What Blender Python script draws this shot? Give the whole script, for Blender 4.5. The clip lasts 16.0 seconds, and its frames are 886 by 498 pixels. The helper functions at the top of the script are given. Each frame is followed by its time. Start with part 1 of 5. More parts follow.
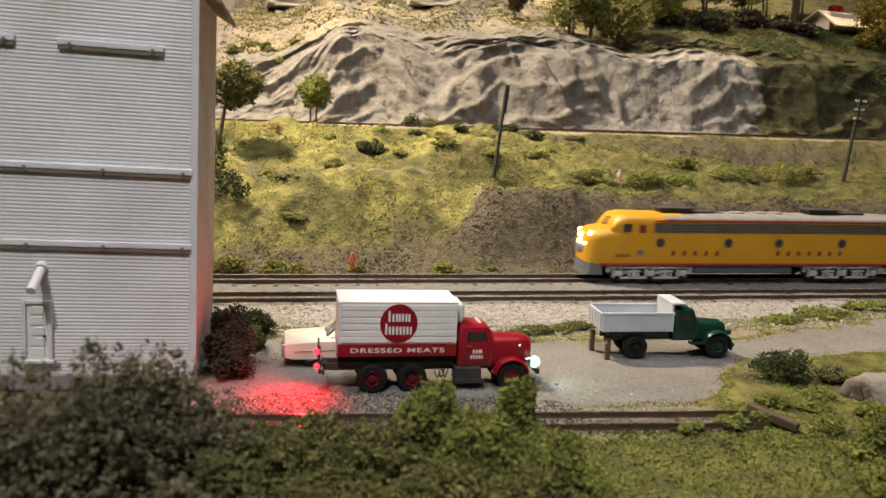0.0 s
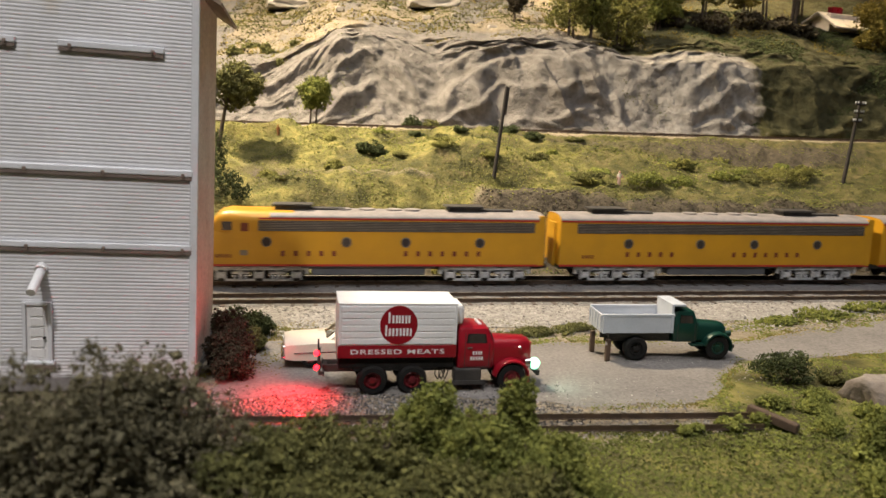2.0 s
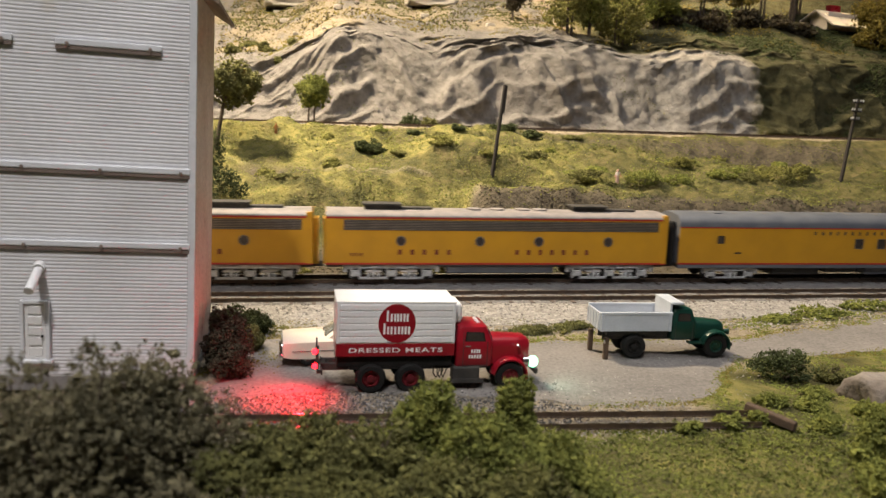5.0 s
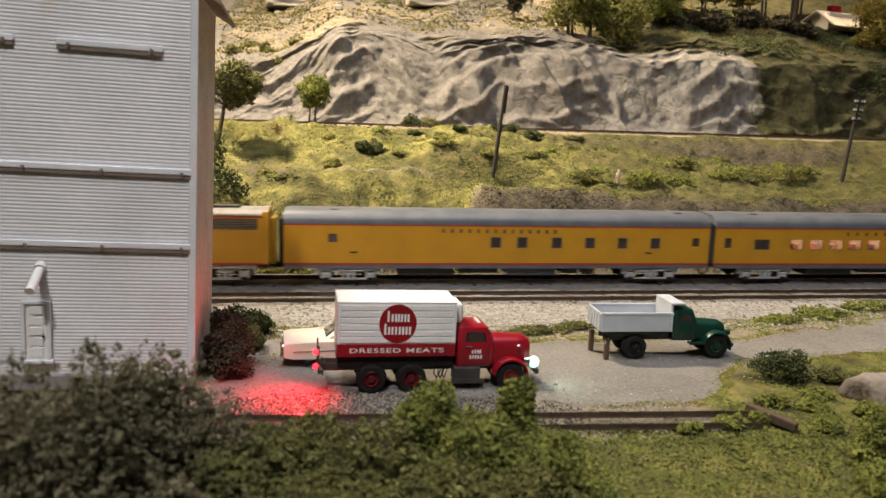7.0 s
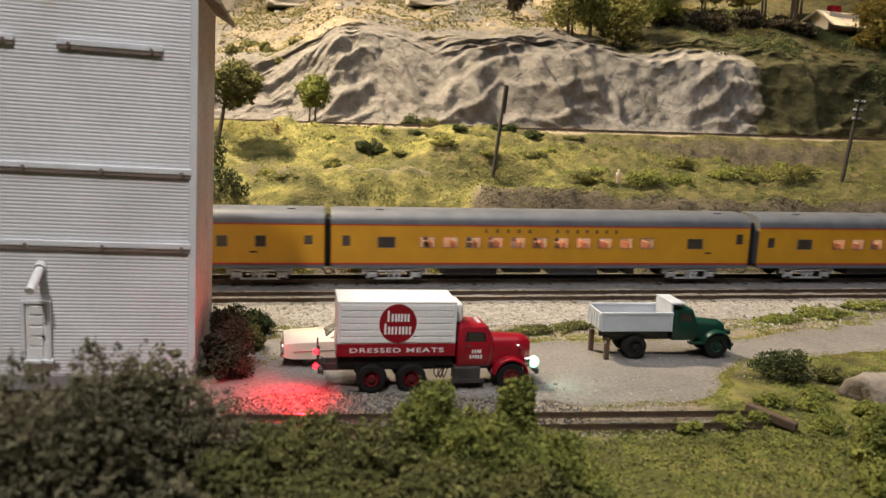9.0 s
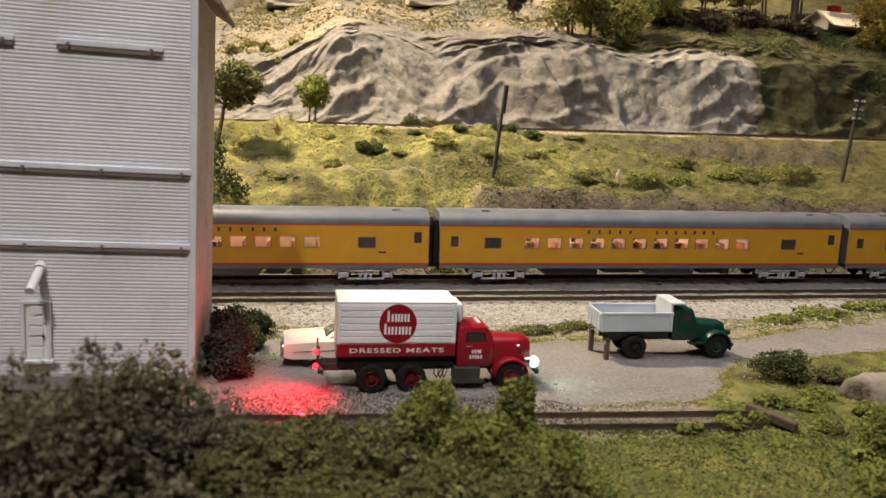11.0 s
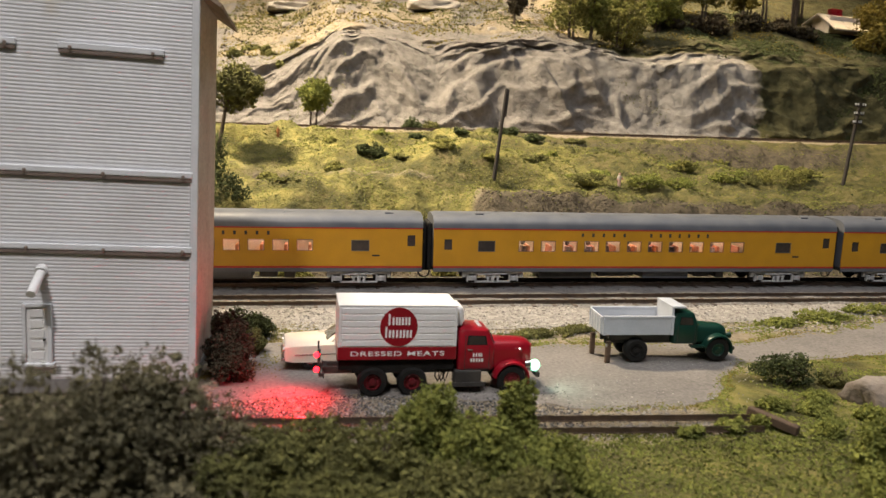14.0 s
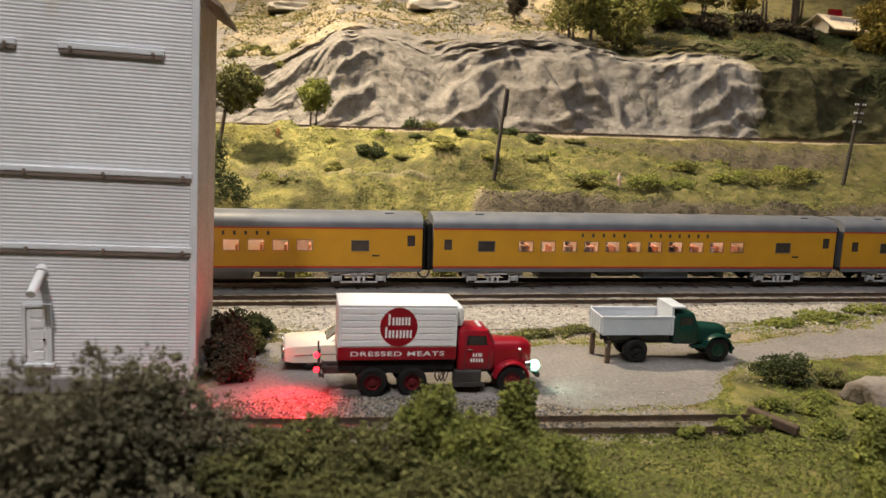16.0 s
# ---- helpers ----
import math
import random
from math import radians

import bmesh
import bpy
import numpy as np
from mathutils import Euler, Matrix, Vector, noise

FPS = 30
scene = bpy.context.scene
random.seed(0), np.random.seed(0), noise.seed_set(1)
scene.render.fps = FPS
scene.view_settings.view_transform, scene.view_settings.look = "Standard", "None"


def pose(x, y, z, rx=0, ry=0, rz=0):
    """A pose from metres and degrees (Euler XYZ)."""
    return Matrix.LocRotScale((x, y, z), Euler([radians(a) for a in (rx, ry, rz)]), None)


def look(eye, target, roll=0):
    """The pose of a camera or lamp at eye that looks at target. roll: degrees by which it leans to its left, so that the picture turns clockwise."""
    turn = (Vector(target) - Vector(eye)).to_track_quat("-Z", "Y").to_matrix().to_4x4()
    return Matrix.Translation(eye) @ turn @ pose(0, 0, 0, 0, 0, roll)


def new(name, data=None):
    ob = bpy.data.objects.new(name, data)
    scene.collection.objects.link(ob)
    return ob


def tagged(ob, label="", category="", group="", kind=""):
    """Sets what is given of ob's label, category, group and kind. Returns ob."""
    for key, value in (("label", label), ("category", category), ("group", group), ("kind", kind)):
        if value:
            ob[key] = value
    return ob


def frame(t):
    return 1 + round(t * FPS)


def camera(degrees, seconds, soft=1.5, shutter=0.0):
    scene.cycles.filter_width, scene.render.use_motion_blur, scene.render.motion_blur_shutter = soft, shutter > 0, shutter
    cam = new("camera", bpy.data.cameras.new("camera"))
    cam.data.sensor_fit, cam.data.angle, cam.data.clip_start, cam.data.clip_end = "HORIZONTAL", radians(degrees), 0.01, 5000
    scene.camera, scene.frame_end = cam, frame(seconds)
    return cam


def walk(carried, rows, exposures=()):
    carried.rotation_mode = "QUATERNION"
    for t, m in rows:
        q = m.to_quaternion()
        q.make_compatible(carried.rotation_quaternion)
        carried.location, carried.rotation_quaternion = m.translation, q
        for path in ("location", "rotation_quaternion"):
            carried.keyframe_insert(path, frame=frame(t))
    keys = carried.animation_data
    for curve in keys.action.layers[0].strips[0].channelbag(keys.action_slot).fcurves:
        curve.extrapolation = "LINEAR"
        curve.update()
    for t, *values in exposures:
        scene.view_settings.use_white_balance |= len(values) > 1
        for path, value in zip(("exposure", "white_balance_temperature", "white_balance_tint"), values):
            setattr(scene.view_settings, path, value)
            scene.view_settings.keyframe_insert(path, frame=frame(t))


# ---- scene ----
# The camera stands at the edge of a model railway; it only trembles a little.
cam = camera(62.0, 16.0, soft=1.35, shutter=0.5)
cam.data.dof.use_dof, cam.data.dof.focus_distance, cam.data.dof.aperture_fstop = True, 0.46, 21.0
EYE = (0.0, 0.0, 0.110)
TREMBLE = ((0, -.2, -6), (.5, .2, -3.9), (1, -.1, -3.8), (1.5, -.1, -4.4), (2, -.1, -3.5), (2.5, -.8, -3.5), (3, -4.3, -5.7),
           (3.5, -4.7, -7.3), (4, -4.8, -7.5), (5.2, -3, -6), (6.5, -1.5, -4.4), (7, -1.8, -5.8), (7.5, -1.8, -5.8), (8, -1.5, -4.3),
           (8.5, -1.8, -5.8), (9, -1.8, -6.2), (11.5, -1.8, -5.9), (12, -1.8, -5.8), (12.5, .2, 1.2), (13, .1, 0), (13.5, .1, -.2),
           (14, .1, -.3), (14.5, -.1, -1.7), (15, 1.2, .8), (15.5, 1.2, 1.2), (16, 0, 0))
ARC = math.degrees(1 / 1305)
walk(cam, [(t, pose(*EYE, 80.6 + dy * ARC, 0, -8.9 + dx * ARC) @ pose(0, 0, 0, 0, 0, 1.75)) for t, dx, dy in TREMBLE])

# ---- light: the lamps under the ceiling of the railway room ----
world = bpy.data.worlds.new("room_world")
scene.world = world
world.use_nodes = True
world.node_tree.nodes["Background"].inputs[0].default_value = (.9, .95, 1, 1)
world.node_tree.nodes["Background"].inputs[1].default_value = 0.02


def ceiling_lamp(at, target, power, size, colour, spread=180):
    data = bpy.data.lights.new("ceiling_lamp", "AREA")
    data.shape, data.size, data.energy, data.color, data.spread = "DISK", size, power, colour, radians(spread)
    ob = new("ceiling_lamp", data)
    ob.matrix_world = look(at, target)


ceiling_lamp((-.30, -.62, 1.35), (-.04, .26, 0), 1.9, .10, (1, .94, .91), 66)
ceiling_lamp((.22, .06, 1.47), (.22, .10, 0), 11.8, 1.0, (.97, .97, 1))
ceiling_lamp((-.46, .82, 1.10), (.03, .83, .12), 10.8, .15, (1, .82, .57), 72)
ceiling_lamp((.58, 1.40, 1.22), (.58, 1.24, .2), 5.8, .16, (1, .76, .45), 46)


# ---- materials ----
def links(mt):
    return mt.node_tree.nodes, mt.node_tree.links


def mat(name, base, alt=None, scale=120, fine=900, rough=.6, bump=.2, dist=.0002, metal=0, island=0.0, spec=.5, coat=0.0, third=None, each=0.0, grit=(.80, 1.16)):
    """A painted, earthy or leafy surface: two colours mixed by coarse noise, fine grain in colour, gloss and relief."""
    mt = bpy.data.materials.new(name)
    mt.use_nodes = True
    n, l = links(mt)
    b = n["Principled BSDF"]
    alt = alt or [c * .82 for c in base]
    tc = n.new("ShaderNodeTexCoord")
    big, small = n.new("ShaderNodeTexNoise"), n.new("ShaderNodeTexNoise")
    big.inputs["Scale"].default_value, big.inputs["Detail"].default_value = scale, 4
    small.inputs["Scale"].default_value, small.inputs["Detail"].default_value = fine, 5
    for k in (big, small):
        l.new(tc.outputs["Object"], k.inputs["Vector"])
    ramp = n.new("ShaderNodeValToRGB")
    ramp.color_ramp.elements[0].position, ramp.color_ramp.elements[1].position = .36, .64
    ramp.color_ramp.elements[0].color, ramp.color_ramp.elements[1].color = (*base, 1), (*alt, 1)
    if third:
        e = ramp.color_ramp.elements.new(.72)
        e.color = (*third, 1)
    l.new(big.outputs["Fac"], ramp.inputs["Fac"])
    colour = ramp.outputs["Color"]
    grain = n.new("ShaderNodeMapRange")
    grain.inputs["From Min"].default_value, grain.inputs["From Max"].default_value = .25, .75
    grain.inputs["To Min"].default_value, grain.inputs["To Max"].default_value = grit
    l.new(small.outputs["Fac"], grain.inputs["Value"])
    value = grain.outputs["Result"]
    for amount, kind in ((island, "geo"), (each, "obj")):
        if amount:
            src = n.new("ShaderNodeNewGeometry").outputs["Random Per Island"] if kind == "geo" else n.new("ShaderNodeObjectInfo").outputs["Random"]
            mr = n.new("ShaderNodeMapRange")
            mr.inputs["To Min"].default_value, mr.inputs["To Max"].default_value = 1 - amount, 1 + amount
            l.new(src, mr.inputs["Value"])
            mu = n.new("ShaderNodeMath")
            mu.operation = "MULTIPLY"
            l.new(value, mu.inputs[0]), l.new(mr.outputs["Result"], mu.inputs[1])
            value = mu.outputs[0]
    sc = n.new("ShaderNodeVectorMath")
    sc.operation = "SCALE"
    l.new(colour, sc.inputs[0]), l.new(value, sc.inputs["Scale"])
    l.new(sc.outputs["Vector"], b.inputs["Base Color"])
    rr = n.new("ShaderNodeMapRange")
    rr.inputs["To Min"].default_value, rr.inputs["To Max"].default_value = max(0, rough - .12), min(1, rough + .12)
    l.new(big.outputs["Fac"], rr.inputs["Value"]), l.new(rr.outputs["Result"], b.inputs["Roughness"])
    b.inputs["Metallic"].default_value, b.inputs["Specular IOR Level"].default_value, b.inputs["Coat Weight"].default_value = metal, spec, coat
    if bump:
        bp = n.new("ShaderNodeBump")
        bp.inputs["Strength"].default_value, bp.inputs["Distance"].default_value = bump, dist
        l.new(small.outputs["Fac"], bp.inputs["Height"]), l.new(bp.outputs["Normal"], b.inputs["Normal"])
    return mt


def glow(name, colour, strength):
    mt = bpy.data.materials.new(name)
    mt.use_nodes = True
    b = mt.node_tree.nodes["Principled BSDF"]
    b.inputs["Base Color"].default_value = (*colour, 1)
    b.inputs["Emission Color"].default_value, b.inputs["Emission Strength"].default_value = (*colour, 1), strength
    return mt


def glassy(name, tint=(.8, .85, .85), rough=.05):
    mt = bpy.data.materials.new(name)
    mt.use_nodes = True
    b = mt.node_tree.nodes["Principled BSDF"]
    b.inputs["Base Color"].default_value = (*tint, 1)
    b.inputs["Transmission Weight"].default_value, b.inputs["Roughness"].default_value, b.inputs["IOR"].default_value = 1, rough, 1.1
    return mt


YELLOW = mat("armour_yellow", (.50, .255, .013), (.44, .225, .012), 60, 1500, .42, .05, grit=(.94, 1.05))
YELLOW_DARK = mat("end_yellow", (.50, .27, .015), None, 60, 1500, .5, .05)
GREY = mat("harbour_grey", (.088, .096, .115), (.115, .122, .138), 80, 1500, .45, .06, grit=(.94, 1.05))
ROOF_GREY = mat("dusty_roof", (.25, .225, .215), (.19, .175, .17), 90, 1200, .6, .08)
RED_LINE = mat("stripe_red", (.40, .03, .02), None, 90, 1500, .45, .03)
STEEL = mat("dull_silver", (.58, .59, .61), (.38, .39, .40), 260, 1500, .45, .3, metal=.15)
GRILLE = mat("stainless_grille", (.19, .165, .145), (.13, .115, .10), 150, 1200, .45, .1, metal=.3)
BLACK = mat("black_rubber", (.012, .012, .012), (.020, .019, .018), 200, 1500, .6, .15, spec=.15)
DARK = mat("underframe_black", (.03, .028, .026), (.05, .045, .04), 150, 1500, .6, .15)
WINDOW_DARK = mat("dark_window", (.035, .03, .03), (.05, .04, .04), 120, 800, .18, 0)
GLASS = glassy("clear_glass")
LETTER = mat("letter_red", (.16, .03, .015), None, 300, 1500, .5, 0)
WHITE = mat("white_enamel", (.80, .80, .80), (.74, .74, .74), 60, 1200, .38, .04, grit=(.94, 1.05))
TRUCK_RED = mat("truck_red", (.27, .006, .016), (.23, .005, .014), 60, 1500, .32, .04, coat=.2, grit=(.94, 1.05))
RIM_RED = mat("rim_red", (.15, .007, .012), (.10, .006, .010), 120, 1500, .5, .05)
GREEN = mat("truck_green", (.005, .036, .025), (.004, .029, .020), 60, 1500, .35, .05, grit=(.94, 1.05))
BED_GREY = mat("dump_bed_grey", (.47, .50, .55), (.42, .45, .50), 90, 1500, .5, .08, grit=(.94, 1.05))
CREAM = mat("cream_paint", (.74, .66, .56), (.70, .62, .52), 60, 1200, .3, .03, coat=.2, grit=(.94, 1.05))
CHROME = mat("chrome", (.7, .7, .7), None, 100, 900, .2, 0, metal=1)
WOOD = mat("dark_wood", (.10, .062, .04), (.06, .04, .028), 200, 1500, .8, .4)
POLE_WOOD = mat("tarred_pole", (.02, .016, .014), (.035, .028, .022), 200, 1500, .8, .3)
RAIL_RUST = mat("rail_rust", (.13, .09, .065), (.08, .06, .05), 200, 1500, .5, .2, metal=.4)
RAIL_TOP = mat("rail_polished", (.45, .38, .30), (.30, .24, .19), 150, 1500, .28, .05, metal=1)
TIE = mat("creosoted_tie", (.045, .034, .028), (.08, .062, .05), 300, 1500, .85, .4, each=.4)
SIDING = mat("white_siding", (.72, .725, .75), (.63, .63, .645), 28, 420, .55, .05, third=(.58, .54, .485), grit=(.94, 1.05))
SIDE_WALL = mat("weathered_side", (.80, .71, .63), (.70, .59, .51), 45, 600, .7, .15, third=(.52, .37, .30))
TRIM = mat("white_trim", (.72, .74, .77), (.62, .63, .65), 60, 800, .55, .06, grit=(.94, 1.05))
RUSTY = mat("rust_grey_channel", (.16, .125, .11), (.22, .17, .14), 90, 900, .7, .2)
CONCRETE = mat("grey_foundation", (.27, .26, .25), (.20, .195, .19), 60, 700, .85, .3)
SHINGLE = mat("roof_shingle", (.30, .22, .16), (.22, .16, .12), 150, 900, .8, .4)
FOAM = [mat("foam_olive", (.145, .142, .048), (.084, .084, .033), 90, 900, .9, .5, .0005, island=.24, spec=.1, third=(.15, .138, .045)),
        mat("foam_bright", (.205, .215, .052), (.110, .126, .034), 110, 900, .9, .5, .0005, island=.24, spec=.1, third=(.175, .165, .040)),
        mat("foam_brown", (.062, .050, .033), (.040, .035, .023), 120, 900, .9, .5, .0005, island=.24, spec=.1, third=(.105, .075, .045)),
        mat("foam_dark", (.062, .074, .030), (.040, .050, .021), 110, 900, .9, .5, .0005, island=.24, spec=.1, third=(.095, .100, .04)),
        mat("foam_gold", (.20, .155, .035), (.11, .095, .024), 90, 900, .9, .5, .0005, island=.24, spec=.1, third=(.28, .21, .05)),
        mat("foam_dusty", (.155, .138, .082), (.105, .096, .060), 60, 900, .9, .5, .0005, island=.24, spec=.1, third=(.155, .128, .078)),
        mat("foam_meadow", (.198, .188, .054), (.126, .126, .038), 70, 900, .9, .5, .0005, island=.24, spec=.1, third=(.27, .238, .064))]
BARK = mat("bark", (.085, .062, .045), (.05, .038, .03), 250, 1500, .9, .4)
BALLAST = mat("ballast_stone", (.34, .32, .295), (.22, .205, .19), 260, 2200, .9, .6, .0006, island=.42, third=(.45, .43, .40), spec=.15)
BALLAST_DARK = mat("sooty_ballast", (.105, .10, .098), (.07, .066, .064), 200, 2200, .9, .6, .0006, island=.45, third=(.15, .145, .14))
ROAD = mat("road_dust", (.205, .189, .176), (.160, .148, .139), 26, 620, .92, .5, .0005, third=(.195, .172, .150), grit=(.72, 1.24), spec=.15)
BOULDER = mat("plaster_rock", (.27, .235, .205), (.18, .15, .128), 70, 500, .9, .6, .0010, third=(.13, .10, .08))
PALE_ROCK = mat("pale_slab", (.46, .42, .365), (.36, .325, .28), 60, 500, .9, .6, .0010)
PLASTER = mat("room_wall_paint", (.55, .54, .52), None, 3, 60, .9, .1, .001)
CARPET = mat("room_floor", (.10, .10, .11), None, 8, 300, .95, .4, .002)
FASCIA = mat("fascia_board", (.12, .10, .08), None, 12, 200, .6, .1)
SEAT = mat("seat_orange", (.55, .25, .14), (.45, .20, .12), 200, 1500, .7, .1)
DOLL = mat("doll_paint", (.45, .30, .24), (.12, .11, .13), 260, 900, .6, .05, each=.5)
FIG = mat("figurine_orange", (.58, .16, .07), (.45, .12, .06), 200, 900, .6, .05)
FIG_WHITE = mat("figurine_white", (.7, .66, .62), (.5, .10, .06), 150, 900, .6, .05)
FIG_BROWN = mat("figurine_brown", (.30, .12, .04), None, 150, 900, .6, .05)
TAIL_RED = glow("tail_lamp_red", (1, .010, .018), 9.0)
HEAD_GREEN = glow("head_lamp_white_green", (.40, 1, .66), 2.6)
HEAD_WARM = glow("head_lamp_warm", (1, .84, .42), 5)
CABIN_GLOW = glow("coach_ceiling_light", (1, .70, .50), 24.0)


# ---- mesh helpers ----
def part(name, bm, material, parent=None, label="", smooth=False, s=1.0):
    if s != 1.0:
        bmesh.ops.scale(bm, vec=(s, s, s), verts=bm.verts)
    bmesh.ops.recalc_face_normals(bm, faces=bm.faces)
    me = bpy.data.meshes.new(name)
    bm.to_mesh(me)
    bm.free()
    me.materials.append(material)
    if smooth:
        for p in me.polygons:
            p.use_smooth = True
        me.set_sharp_from_angle(angle=radians(38))
    ob = new(name, me)
    if parent:
        ob.parent = parent
    return tagged(ob, label)


def twin(ob, parent, name=None):
    """Another object on the same mesh."""
    o = new(name or ob.name.split(".")[0], ob.data)
    o.parent = parent
    return o


def thing(name, label, category, m=None, group="", kind=""):
    ob = tagged(new(name), label, category, group, kind)
    if m is not None:
        ob.matrix_world = m
    return ob


def box(bm, x0, x1, y0, y1, z0, z1, bevel=0.0, seg=2):
    g = bmesh.ops.create_cube(bm, size=1)
    for v in g["verts"]:
        v.co = Vector((x0 + (v.co.x + .5) * (x1 - x0), y0 + (v.co.y + .5) * (y1 - y0), z0 + (v.co.z + .5) * (z1 - z0)))
    if bevel:
        es = list({e for v in g["verts"] for e in v.link_edges})
        bmesh.ops.bevel(bm, geom=es, offset=bevel, segments=seg, affect="EDGES", profile=.5)
    return bm


def rod(bm, a, b, r0, r1=None, seg=12):
    a, b = Vector(a), Vector(b)
    r1 = r0 if r1 is None else r1
    q = (b - a).to_track_quat("Z", "Y").to_matrix().to_4x4()
    bmesh.ops.create_cone(bm, cap_ends=True, segments=seg, radius1=r0, radius2=r1, depth=(b - a).length, matrix=Matrix.Translation((a + b) / 2) @ q)
    return bm


def loft(bm, rings, caps=True):
    """Skin through rings of equal point counts."""
    vs = [[bm.verts.new(p) for p in ring] for ring in rings]
    n = len(vs[0])
    for a, b in zip(vs, vs[1:]):
        for i in range(n):
            bm.faces.new((a[i], a[(i + 1) % n], b[(i + 1) % n], b[i]))
    if caps:
        bm.faces.new(vs[0][::-1]), bm.faces.new(vs[-1])
    return bm


def prism(bm, outline, y0, y1):
    """An outline in x and z, run from y0 to y1."""
    return loft(bm, [[(x, y0, z) for x, z in outline], [(x, y1, z) for x, z in outline]])


def new_bm():
    return bmesh.new()


ICO = bmesh.new()
bmesh.ops.create_icosphere(ICO, subdivisions=1, radius=1)
ICO_V = np.array([v.co[:] for v in ICO.verts])
ICO_F = np.array([[v.index for v in f.verts] for f in ICO.faces])
ICO.free()


OCT_V = np.array([(1, 0, 0), (-1, 0, 0), (0, 1, 0), (0, -1, 0), (0, 0, 1), (0, 0, -1)], float)
OCT_F = np.array([(0, 2, 4), (2, 1, 4), (1, 3, 4), (3, 0, 4), (2, 0, 5), (1, 2, 5), (3, 1, 5), (0, 3, 5)])


def crumbs(name, pts, sizes, material, rng, parent=None, flat=1.0, label="", fine=True):
    """One mesh of many crumpled grains at pts."""
    pts, sizes = np.asarray(pts), np.asarray(sizes)
    n = len(pts)
    tv, tf = (OCT_V, OCT_F) if fine else (ICO_V, ICO_F)
    v = tv[None] * rng.uniform(.45, 1.35, (n, len(tv), 1)) * rng.uniform(.65, 1.3, (n, 1, 3))
    ang = rng.uniform(0, 6.28, (n, 1))
    tip = rng.uniform(-.6, .6, (n, 1))
    vx, vy, vz = v[..., 0] * np.cos(ang) - v[..., 1] * np.sin(ang), v[..., 0] * np.sin(ang) + v[..., 1] * np.cos(ang), v[..., 2]
    v = np.stack([vx * np.cos(tip) - vz * np.sin(tip), vy, vx * np.sin(tip) + vz * np.cos(tip)], -1)
    v[..., 2] *= flat
    v = v * sizes[:, None, None] + pts[:, None]
    f = tf[None] + (np.arange(n) * len(tv))[:, None, None]
    me = bpy.data.meshes.new(name)
    me.from_pydata(v.reshape(-1, 3).tolist(), [], f.reshape(-1, 3).tolist())
    me.materials.append(material)
    ob = new(name, me)
    if parent:
        ob.parent = parent
    return tagged(ob, label)


def flakes(name, pts, sizes, material, rng, parent=None):
    """One mesh of many small folded leaf flakes at pts."""
    n = len(pts)
    u, v, w = (rng.normal(size=(n, 3)) for _ in range(3))
    u /= np.linalg.norm(u, axis=1)[:, None]
    v /= np.linalg.norm(v, axis=1)[:, None]
    s = np.asarray(sizes)[:, None]
    q = np.stack([pts - u * s, pts + v * s * .7 + w * s * .12, pts + u * s, pts - v * s * .7 + w * s * .12], 1)
    i = np.arange(n) * 4
    f = np.concatenate([np.stack([i, i + 1, i + 2], -1), np.stack([i, i + 2, i + 3], -1)])
    me = bpy.data.meshes.new(name)
    me.from_pydata(q.reshape(-1, 3).tolist(), [], f.tolist())
    me.materials.append(material)
    ob = new(name, me)
    if parent:
        ob.parent = parent
    return ob


def hash3(ix, iy, iz):
    h = (ix.astype(np.int64) * 374761393 + iy.astype(np.int64) * 668265263 + iz.astype(np.int64) * 2147483647) & 0xFFFFFFFF
    h = ((h ^ (h >> 13)) * 1274126177) & 0xFFFFFFFF
    return ((h ^ (h >> 16)) & 0xFFFF) / 65535.0


def noise2(x, y, seed=0):
    x, y = np.asarray(x, float), np.asarray(y, float)
    ix, iy = np.floor(x), np.floor(y)
    fx, fy = x - ix, y - iy
    fx, fy = fx * fx * (3 - 2 * fx), fy * fy * (3 - 2 * fy)
    s = np.full(ix.shape, seed)
    a, b, c, d = hash3(ix, iy, s), hash3(ix + 1, iy, s), hash3(ix, iy + 1, s), hash3(ix + 1, iy + 1, s)
    return (a + (b - a) * fx) * (1 - fy) + (c + (d - c) * fx) * fy


def fbm(x, y, octaves=4, seed=0):
    t, amp, tot = 0, 1.0, 0
    for k in range(octaves):
        t, tot, amp = t + amp * noise2(x * 2 ** k + 17.3 * k, y * 2 ** k - 9.1 * k, seed + k), tot + amp, amp * .5
    return t / tot


def ridged(x, y, octaves=4, seed=0):
    t, amp, tot = 0, 1.0, 0
    for k in range(octaves):
        t, tot, amp = t + amp * (1 - np.abs(2 * noise2(x * 2 ** k + 3.7 * k, y * 2 ** k + 5.9 * k, seed + k) - 1)), tot + amp, amp * .5
    return t / tot


def cells(x, y, seed=0):
    """Distance to the nearest of scattered points, one to a cell."""
    ix, iy = np.floor(x), np.floor(y)
    best = np.full(np.shape(x), 9.0)
    for dx in (-1, 0, 1):
        for dy in (-1, 0, 1):
            cx, cy = ix + dx, iy + dy
            px, py = cx + hash3(cx, cy, np.full(cx.shape, seed)), cy + hash3(cx, cy, np.full(cx.shape, seed + 50))
            best = np.minimum(best, np.hypot(x - px, y - py))
    return best


def step(a, b, x):
    t = np.clip((np.asarray(x, float) - a) / (b - a), 0, 1)
    return t * t * (3 - 2 * t)


# ---- the ground: one sheet from the layout's edge to the far hill ----
def siding_y(x):
    return .2655 - .0575 * (np.asarray(x) + .0375) - .006


def lump(x, y, cx, cy, rx, ry, h):
    return h * np.exp(-((x - cx) / rx) ** 2 - ((y - cy) / ry) ** 2)


